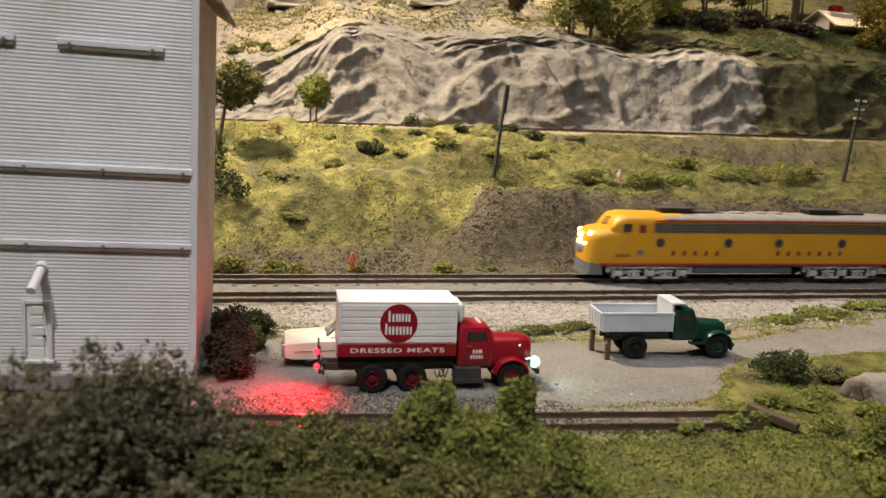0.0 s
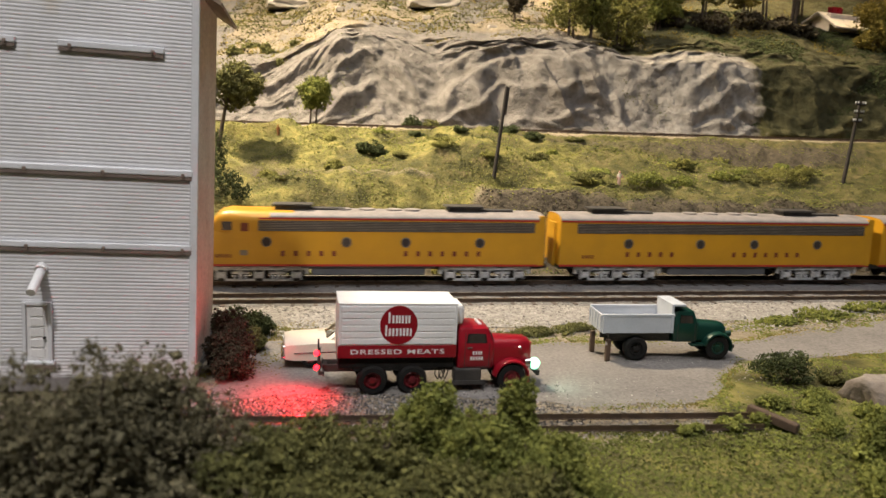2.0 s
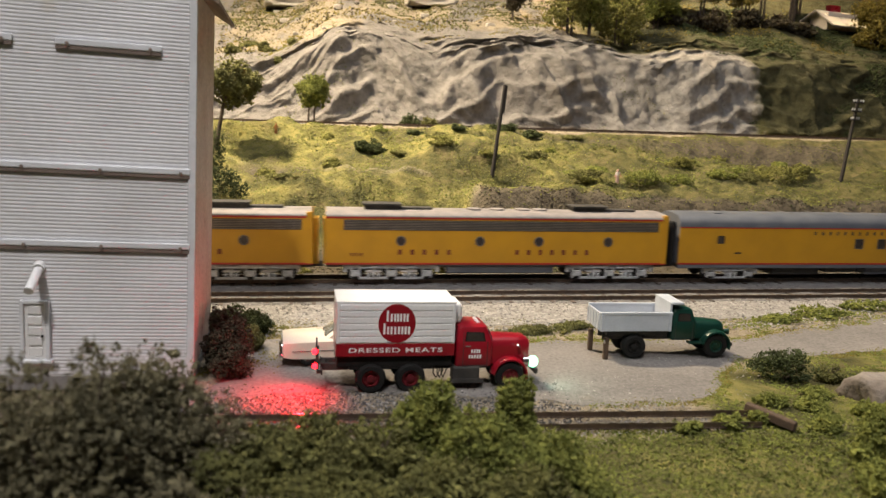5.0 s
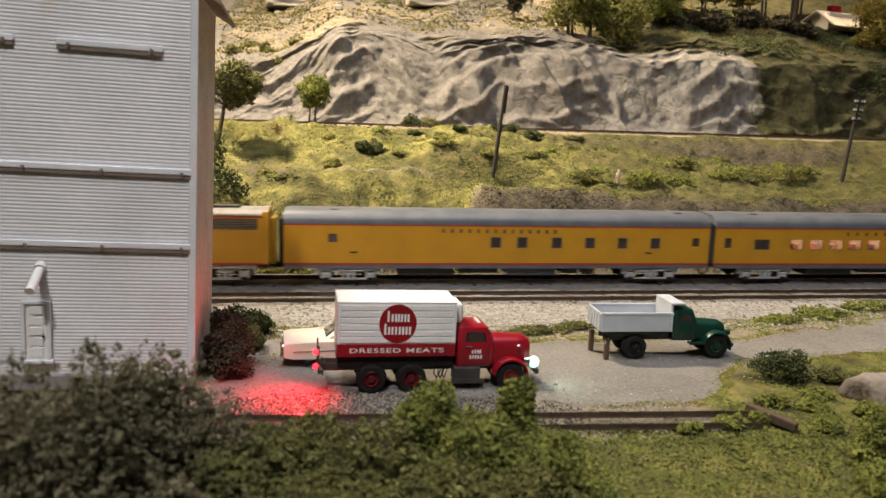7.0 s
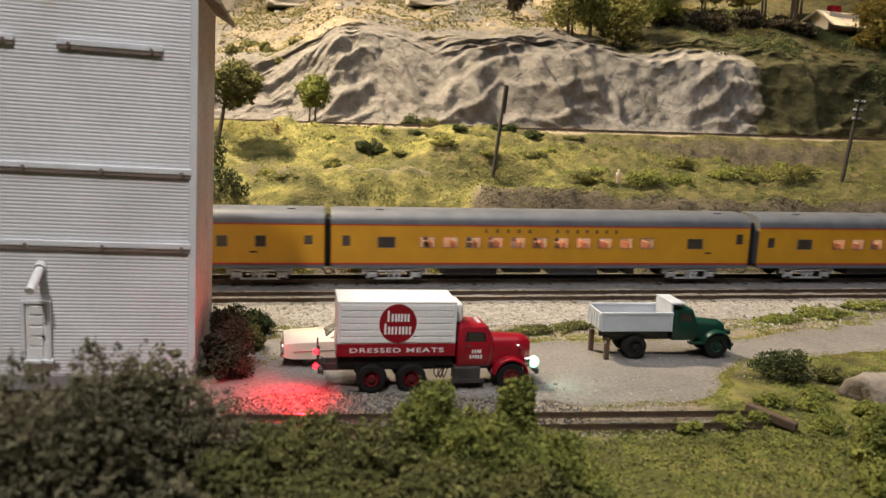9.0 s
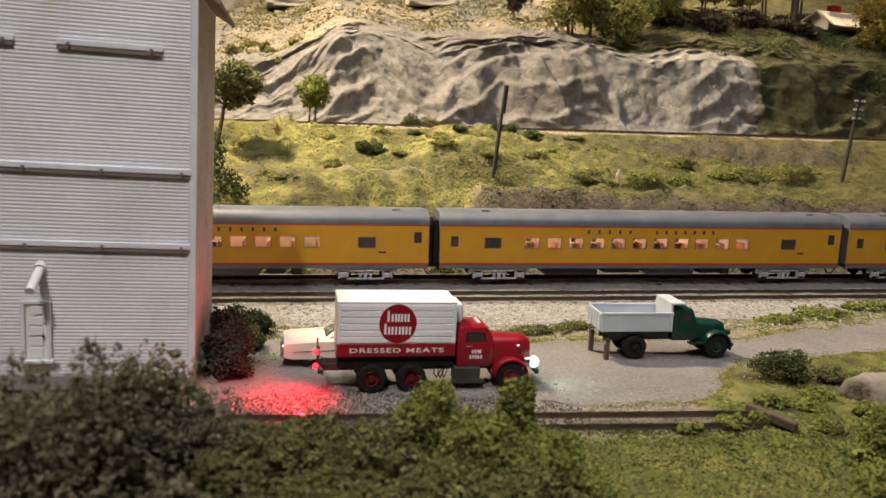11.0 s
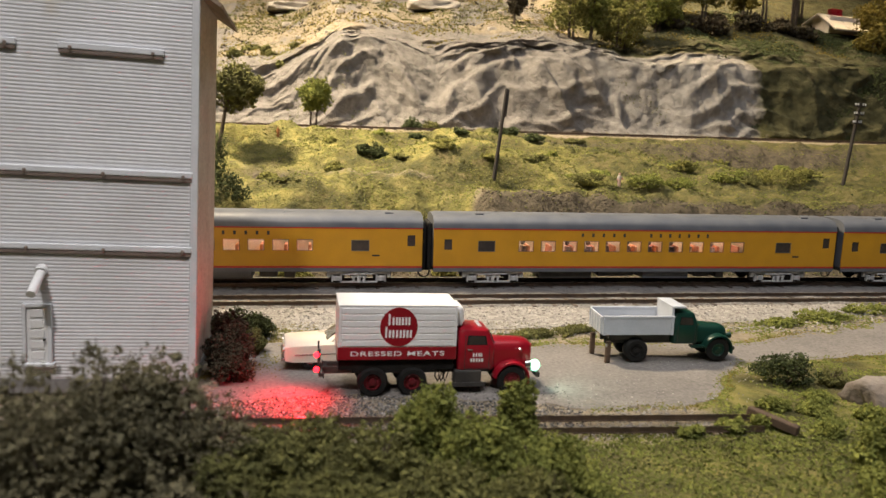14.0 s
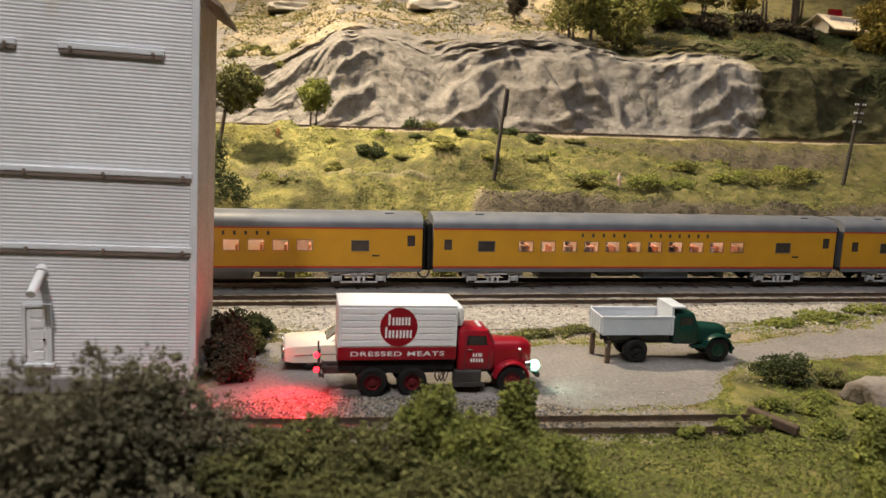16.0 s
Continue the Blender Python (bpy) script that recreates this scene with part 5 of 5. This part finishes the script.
# along the foot of the bank and on the meadow
for x, y, w, h, k in ((-.070, .536, .034, .014, 6), (-.040, .538, .030, .010, 6), (-.022, .536, .022, .008, 6), (.087, .537, .026, .010, 6), (.02, .540, .02, .005, 0), (.12, .542, .02, .005, 0),
                      (-.083, .615, .046, .030, 3), (-.101, .690, .03, .05, 3), (.004, .700, .022, .013, 6), (.012, .694, .012, .007, 2), (.033, .728, .020, .013, 3), (.047, .736, .024, .017, 3), (.190, .790, .040, .014, 3), (.215, .775, .030, .010, 3), (.135, .770, .02, .008, 3),
                      (.285, .640, .050, .015, 1), (.325, .655, .045, .014, 1), (.345, .69, .040, .012, 6), (.375, .66, .04, .011, 1), (.436, .668, .060, .018, 6), (.465, .672, .030, .014, 6), (.40, .655, .03, .010, 0), (.235, .655, .05, .010, 0), (.255, .675, .03, .009, 1), (.25, .64, .02, .006, 0), (.35, .70, .03, .007, 3),
                      (.09, .79, .02, .006, 3), (-.055, .70, .03, .010, 6), (-.03, .60, .03, .006, 6), (.20, .70, .03, .008, 0), (.10, .885, .03, .020, 3), (.12, .888, .03, .014, 0), (.27, .80, .03, .006, 0)):
    bush(x, y, w, h, FOAM[k], "low green shrub on the grassy bank" if k != 3 else "dark green shrub on the grassy bank", 1600, .0008, .8, 12, False, .001)


for i in range(24):
    x, y = RNG.uniform(-.09, .55), RNG.uniform(.60, .81)
    k = int(RNG.choice([6, 6, 6, 1, 0]))
    bush(x, y, RNG.uniform(.014, .036), RNG.uniform(.003, .008), FOAM[k], "low yellow-green shrub on the grassy bank", 800, .0008, .8, 8, False, .001)


def scatter(name, n, x0, x1, y0, y1, test, size, material, label, sink=.2, flat=.7, power=1.0):
    px, py = RNG.uniform(x0, x1, n), RNG.uniform(y0, y1, n)
    keep = test(px, py) > RNG.uniform(0, 1, n)
    px, py = px[keep], py[keep]
    sz = size * RNG.uniform(.35, 1.3, len(px)) ** power
    pz = height(px, py) + sz * (flat - sink) * .5
    ob = crumbs(name, np.stack([px, py, pz], -1), sz, material, RNG, flat=flat)
    return tagged(ob, label, "ground cover", kind="stuff")


def clumped(seed, freq, lo, hi):
    return lambda x, y: step(lo, hi, fbm(x * freq, y * freq, 4, seed))


scatter("meadow_turf", 42000, -.14, .62, .535, .83, lambda x, y: turf_mask(x, y) * clumped(90, 24, .40, .58)(x, y) * (1 - .65 * step(.18, .30, x)) * (1 - .8 * dirt_shade_mask(x, y)) * (1 - .9 * bare_mask(x, y)), .00085, FOAM[6], "tufts of yellow-green foam turf")
scatter("bank_turf", 18000, -.14, .62, .535, .80, lambda x, y: clumped(91, 34, .42, .70)(x, y) * (1 - .6 * dirt_shade_mask(x, y)) * (1 - bare_mask(x, y)), .0009, FOAM[1], "tufts of olive foam turf on the bank")
def fuzz(n, x0, x1, y0, y1, test, size, material, label):
    """Loose leaf flakes lying on the ground."""
    px, py = RNG.uniform(x0, x1, n), RNG.uniform(y0, y1, n)
    keep = test(px, py) > RNG.uniform(0, 1, n)
    px, py = px[keep], py[keep]
    sz = size * RNG.uniform(.4, 1.2, len(px))
    ob = flakes("turf_fuzz", np.stack([px, py, height(px, py) + sz * .35], -1), sz, material, RNG)
    tagged(ob, label, "ground cover", kind="stuff")


fuzz(40000, -.13, .60, .54, .825, lambda x, y: (.08 + clumped(401, 26, .42, .56)(x, y)) * (1 - .65 * step(.18, .30, x)) * (1 - .7 * dirt_shade_mask(x, y)) * (1 - .9 * bare_mask(x, y)), .0010, FOAM[6], "fine yellow-green leaf fuzz on the meadow")
fuzz(30000, -.13, .60, .54, .825, lambda x, y: clumped(402, 22, .45, .60)(x, y) * (1 - .5 * dirt_shade_mask(x, y)) * (1 - .9 * bare_mask(x, y)), .0010, FOAM[1], "fine green leaf fuzz on the meadow")
fuzz(30000, .06, .28, .17, .245, lambda x, y: .3 + clumped(403, 60, .38, .6)(x, y), .0008, FOAM[1], "fine green leaf fuzz in the foreground")
# dark brown litter, following the bank's shade-darkened earth
scatter("bank_rubble", 16000, -.13, .62, .532, .64, lambda x, y: dirt_shade_mask(x, y) * clumped(191, 40, .36, .6)(x, y), .0010, FOAM[2], "dusty brown and olive litter on the bare bank")
scatter("bank_rubble", 7000, -.13, .62, .532, .80, lambda x, y: (.04 + dirt_shade_mask(x, y)) * clumped(192, 30, .45, .65)(x, y), .0012, FOAM[3], "dark green weeds on the bare bank")
# dark green tufts over the slope whose shade is in the ground colour
scatter("slope_turf", 34000, .50, .95, .885, 1.15, lambda x, y: turf_mask(x, y) * clumped(92, 16, .40, .56)(x, y), .0019, FOAM[3], "dark green foam turf on the slope coloured dark for shade")
scatter("hill_turf", 34000, -.15, .75, .975, 1.35, lambda x, y: clumped(93, 22, .42, .60)(x, y), .0015, FOAM[4], "dry golden turf on the upper hill")
scatter("hill_turf", 20000, -.16, .34, .985, 1.35, lambda x, y: clumped(94, 18, .46, .62)(x, y), .0017, FOAM[0], "olive turf patches on the sandy hill")
scatter("hill_scrub", 5000, -.15, .45, .975, 1.3, lambda x, y: clumped(193, 30, .45, .7)(x, y), .0020, FOAM[2], "brown scrub on the sandy hill")
scatter("cliff_growth", 7000, -.12, .55, .895, .965, lambda x, y: clumped(94, 26, .58, .74)(x, y), .0011, FOAM[0], "sparse growth on the cliff")
scatter("fore_turf", 12000, .05, .30, .16, .245, lambda x, y: clumped(95, 60, .30, .55)(x, y), .00065, FOAM[0], "fine olive turf in the foreground")
scatter("fore_turf", 11000, .05, .30, .16, .25, lambda x, y: clumped(96, 50, .36, .6)(x, y), .00065, FOAM[1], "fine bright green turf in the foreground")
scatter("verge_turf", 44000, .13, .42, .232, .44, lambda x, y: np.where(road_inside(x, y), 0, 1) * step(.140, .165, x) * clumped(97, 50, .38, .55)(x, y) * (1 - step(.30, .34, y - .55 * (x - .2))), .0007, FOAM[1], "green turf along the verge")
scatter("verge_turf", 14000, .10, .42, .345, .44, lambda x, y: np.where(road_inside(x, y), 0, 1) * (1 - step(.02, .034, y - .355 - .30 * np.clip(x - .21, 0, 1))) * clumped(98, 50, .34, .55)(x, y), .0007, FOAM[1], "olive turf between road and ballast")
scatter("yard_weeds", 9000, -.055, -.005, .300, .405, lambda x, y: clumped(195, 50, .36, .56)(x, y) * (1 - step(-.024, -.006, x + .3 * (.36 - y))), .0006, FOAM[4], "dry yellow-green litter beside the yard")
scatter("yard_weeds", 5000, -.05, .14, .372, .402, lambda x, y: clumped(196, 44, .42, .6)(x, y), .0007, FOAM[0], "olive weeds at the gravel's edge")
def road_edge(x, y):
    inner = road_inside(x, y)
    rim = np.zeros(np.shape(x), bool)
    for dx, dy in ((0, .005), (0, -.005), (.005, 0), (-.005, 0)):
        rim |= road_inside(x + dx, y + dy) != inner
    return rim * 1.0


scatter("road_litter", 60000, .10, .42, .265, .46, lambda x, y: road_edge(x, y) * (.25 + clumped(197, 70, .40, .58)(x, y)), .0005, FOAM[4], "dry litter along the road's edge")
scatter("road_litter", 50000, .10, .42, .265, .46, lambda x, y: road_edge(x, y) * clumped(198, 60, .42, .58)(x, y), .0006, FOAM[1], "green tufts along the road's edge")
scatter("verge_turf", 40000, .17, .60, .345, .56, lambda x, y: np.exp(-((y - .373 - .32 * (x - .22)) / .0085) ** 2) * (.3 + clumped(199, 55, .38, .55)(x, y)), .0008, FOAM[1], "green turf band between road and gravel")
scatter("track_stone", 14000, -.12, .55, .430, .530, lambda x, y: 1 + 0 * x, .00062, BALLAST_DARK, "loose sooty stones of the main line ballast", .1, .8)
scatter("pale_ballast", 17000, -.12, .60, .372, .440, lambda x, y: np.where(road_inside(x, y), .05, 1) * (.5 + .5 * step(.385, .40, y - .25 * np.clip(x - .2, 0, 1))), .00085, BALLAST, "pale crushed stone beside the tracks", .1, .8)
scatter("yard_gravel", 7000, -.06, .145, .240, .300, lambda x, y: np.where(road_inside(x, y), .25, 1.0), .00055, BALLAST, "gravel around the siding", .1, .8)
scatter("yard_gravel", 8000, -.06, .10, .250, .300, lambda x, y: np.where(road_inside(x, y), .3, 1.0), .00055, BALLAST_DARK, "dark gravel beside the siding", .1, .8)
scatter("yard_gravel", 6000, -.05, .20, .27, .37, lambda x, y: clumped(99, 40, .5, .7)(x, y), .0004, BALLAST, "fine gravel on the yard", .1, .8)

# ---- trees ----
tree(-.018, .818, .060, .046, FOAM[1], "small round green tree with two thin trunks", .22, 2600, .0010, .06, 2)
tree(-.108, .750, .092, .064, FOAM[0], "round olive tree behind the elevator", .38, 2800, .0012, .20)
# the hill-top trees
for x, y, h, w, k, tr, low in ((.322, .995, .105, .075, 6, 2, .0), (.355, 1.01, .10, .070, 1, 1, .0), (.392, .992, .100, .088, 6, 3, -.1), (.465, 1.04, .085, .080, 1, 2, .0), (.515, 1.09, .10, .09, 4, 2, .1), (.570, 1.11, .10, .09, 4, 2, .1), (.43, 1.09, .10, .09, 4, 2, .1), (.620, 1.07, .10, .060, 4, 3, .18),
                               (.665, 1.10, .11, .055, 4, 2, .40), (.715, 1.10, .13, .075, 4, 2, .52), (.755, 1.15, .13, .08, 6, 3, .45), (.815, 1.04, .085, .085, 4, 2, .0), (.865, 1.03, .10, .09, 0, 2, .0),
                               (.262, 1.075, .070, .036, 2, 1, .1), (.530, 1.16, .11, .08, 4, 2, .2)):
    tree(x, y, h, w, FOAM[k], "golden green foam tree on the hill top" if k != 2 else "brown half-bare tree on the sandy hill", low, 2000, .0016, RNG.uniform(-.05, .05), tr)
for x, y, w, h in ((-.125, 1.03, .030, .014), (-.085, 1.05, .022, .016), (-.079, 1.035, .016, .012), (-.045, 1.04, .018, .010), (-.105, 1.075, .030, .012), (-.062, .975, .012, .010)):
    bush(x, y, w, h, FOAM[0], "sparse olive scrub on the rocky hillside", 700, .0012, .7, 9, False, .002)
for x, y, w, h in ((.55, 1.05, .07, .040), (.615, 1.055, .06, .032), (.66, 1.05, .06, .024), (.49, 1.05, .06, .032), (.70, 1.055, .06, .022), (.80, 1.02, .08, .045), (.85, 1.01, .08, .045)):
    bush(x, y, w, h, FOAM[2] if x < .75 else FOAM[4], "brown undergrowth below the hill trees", 900, .0022, .7, 9, False, .002)


# ---- poles, rocks, cabin, figurines ----
def pole(base, top, arms, label):
    a, b = Vector(base), Vector(top)
    t = thing("telegraph_pole", label, "telegraph pole", Matrix.Translation(a), group="telegraph poles")
    d = b - a
    bm = new_bm()
    rod(bm, -d * .04, d, .0019, .0014, 10)
    part("mast", bm, POLE_WOOD, t)
    if not arms:
        bm = new_bm()
        rod(bm, d * .70 + Vector((.0021, 0, 0)), d * .99 + Vector((.0019, 0, 0)), .0012, .0009, 6)
        part("bracket", bm, POLE_WOOD, t, "narrow dark splint along the mast's top")
    for k in range(arms):
        c = d * (1 - .10 * k - .04)
        bm = new_bm()
        turn = Matrix.Rotation(.35, 3, "Z")
        hw = .0085 - .001 * k
        q = turn @ Vector((hw, 0, 0))
        rod(bm, c - q + Vector((0, -.0018, 0)), c + q + Vector((0, -.0018, 0)), .0009, seg=6)
        arm = part("crossarm", bm, POLE_WOOD, t)
        for f in (-.9, -.45, .45, .9):
            bm = new_bm()
            p = c + q * f + Vector((0, -.0018, .0006))
            rod(bm, p, p + Vector((0, 0, .0022)), .0006, .0008, 8)
            part("insulator", bm, STEEL, arm)


pole((.1482, .660, on(.1482, .66) - .002), (.1569, .660, .1455), 0, "leaning dark telegraph pole without arms")
pole((.500, .660, on(.50, .66) - .002), (.5082, .660, .1450), 3, "leaning dark telegraph pole with three crossarms")

def boulder(x, y, sx, sy, sz, seed, material=BOULDER, label="tan and grey plaster boulder", name="boulder", turn=0, lift=.3):
    bm = new_bm()
    bmesh.ops.create_icosphere(bm, subdivisions=4, radius=1)
    for v in bm.verts:
        p = v.co.copy()
        q = Vector((max(-.78, min(.78, p.x)), max(-.75, min(.75, p.y)), max(-.6, min(.62, p.z))))
        n = noise.fractal(p * 1.4 + Vector((seed, 0, 0)), 1, 2, 3) * .10 + noise.fractal(p * 8 + Vector((seed, 4, 0)), 1, 2, 4) * .04
        n += .05 * math.sin(p.x * 46 + 4 * noise.noise(p * 5)) * (1 - abs(p.z))
        q *= 1 + n
        v.co = Vector((q.x * sx, q.y * sy, q.z * sz))
    ob = part(name, bm, material, smooth=False)
    ob.location, ob.rotation_euler = (x, y, on(x, y) + sz * lift), (0, 0, turn)
    for p in ob.data.polygons:
        p.use_smooth = True
    tagged(ob, label, "rock")


boulder(.256, .266, .046, .013, .0250, 3, turn=.06, lift=-.18, label="weathered tan retaining rock beside the road")
for x, y, sx, sy, sz, s in ((-.06, 1.265, .05, .05, .010, 7), (.02, 1.27, .03, .04, .008, 8), (.155, 1.165, .050, .04, .012, 9)):
    boulder(x, y, sx, sy, sz, s, PALE_ROCK, label="pale flat plaster rock slab on the hill")
for i in range(26):
    x, y = RNG.uniform(-.1, .3), RNG.uniform(1.0, 1.25)
    s = RNG.uniform(.003, .009)
    boulder(x, y, s, s * .8, s * .7, 20 + i, PALE_ROCK, label="small pale rock on the sandy hill")
bm = new_bm()
box(bm, -.0098, .0098, -.0015, .0015, 0, .0036, .0004, 1)
ob = part("bumper_log", bm, WOOD)
ob.matrix_world = Matrix.Translation((.1670, .2440, .0018)) @ pose(0, 0, 0, 0, 6, -57)
tagged(ob, "weathered timber bumper across the siding's end", "bumper log")


def hill_cabin():
    x, y = .790, 1.10
    t = thing("cabin", "small hillside cabin with pale roof and red gable", "cabin", Matrix.Translation((x, y, on(x, y) - .002)) @ pose(0, 0, 0, 0, 0, 14))
    bm = new_bm()
    box(bm, -.030, .036, -.012, .02, 0, .026)
    part("wall", bm, SIDE_WALL, t)
    bm = new_bm()
    box(bm, .012, .034, .021, .030, 0, .044)
    part("gable", bm, TRUCK_RED, t, "small red gable")
    bm = new_bm()
    loft(bm, [[(-.042, -.034, .002), (.036, -.034, .002), (.036, .002, .028), (-.042, .002, .028)], [(-.042, -.034, .004), (.036, -.034, .004), (.036, .002, .030), (-.042, .002, .030)]])
    loft(bm, [[(-.042, .002, .028), (.036, .002, .028), (.036, .030, .014), (-.042, .030, .014)], [(-.042, .002, .030), (.036, .002, .030), (.036, .030, .016), (-.042, .030, .016)]])
    part("roof", bm, CREAM, t, "pale cream roof")


hill_cabin()


def figurine(x, y, h, material, label, z=None):
    """A plain painted scale doll."""
    bm = new_bm()
    rod(bm, (-.07 * h, 0, 0), (-.05 * h, 0, .5 * h), .05 * h, .07 * h, 8)
    rod(bm, (.07 * h, 0, 0), (.05 * h, 0, .5 * h), .05 * h, .07 * h, 8)
    rod(bm, (0, 0, .46 * h), (0, 0, .82 * h), .11 * h, .13 * h, 10)
    rod(bm, (.12 * h, 0, .78 * h), (.26 * h, -.03 * h, .52 * h), .04 * h, .03 * h, 6)
    rod(bm, (-.12 * h, 0, .78 * h), (-.17 * h, 0, .46 * h), .04 * h, .03 * h, 6)
    bmesh.ops.create_uvsphere(bm, u_segments=10, v_segments=8, radius=.085 * h, matrix=Matrix.Translation((0, 0, .92 * h)))
    ob = part("figurine", bm, material)
    ob.location = (x, y, on(x, y) if z is None else z)
    tagged(ob, label, "figurine")


figurine(.017, .535, .0150, FIG, "small orange painted figurine beside the track")
figurine(.2625, .645, .0130, FIG_WHITE, "small white and red painted figurine on the bank")
figurine(-.052, .778, .0105, FIG_BROWN, "small brown painted figurine on the meadow")

# ---- the layout's front board and the room ----
bm = new_bm()
box(bm, -1.7, 2.6, .045, .069, -.25, .004, .002, 1)
tagged(part("fascia", bm, FASCIA), "dark painted board along the layout's edge", "fascia", kind="structure")
bm = new_bm()
box(bm, -1.7, 2.6, .071, 1.75, -.06, -.03)
tagged(part("layout_table", bm, WOOD), "wooden table top under the layout", "table", kind="structure")
for name, dims, mm in (("floor", (-2.6, 3.4, -2.2, 2.6, -1.10, -1.0), CARPET), ("ceiling", (-2.6, 3.4, -2.2, 2.6, 1.50, 1.60), PLASTER), ("wall_north", (-2.6, 3.4, 2.5, 2.6, -1.0, 1.5), PLASTER),
                       ("wall_south", (-2.6, 3.4, -2.2, -2.1, -1.0, 1.5), PLASTER), ("wall_west", (-2.6, -2.5, -2.1, 2.5, -1.0, 1.5), PLASTER), ("wall_east", (3.3, 3.4, -2.1, 2.5, -1.0, 1.5), PLASTER)):
    bm = new_bm()
    box(bm, *dims)
    tagged(part(name, bm, mm), "plain painted " + name.split("_")[0] + " of the railway room", name.split("_")[0], kind="structure")


# ---- motion ----
def motions():
    for ob, u in TRAIN:
        walk(ob, [(t, pose((u + d) * SIZE, TRACK_Y, RAIL_Z)) for t, d in RUN])


motions()
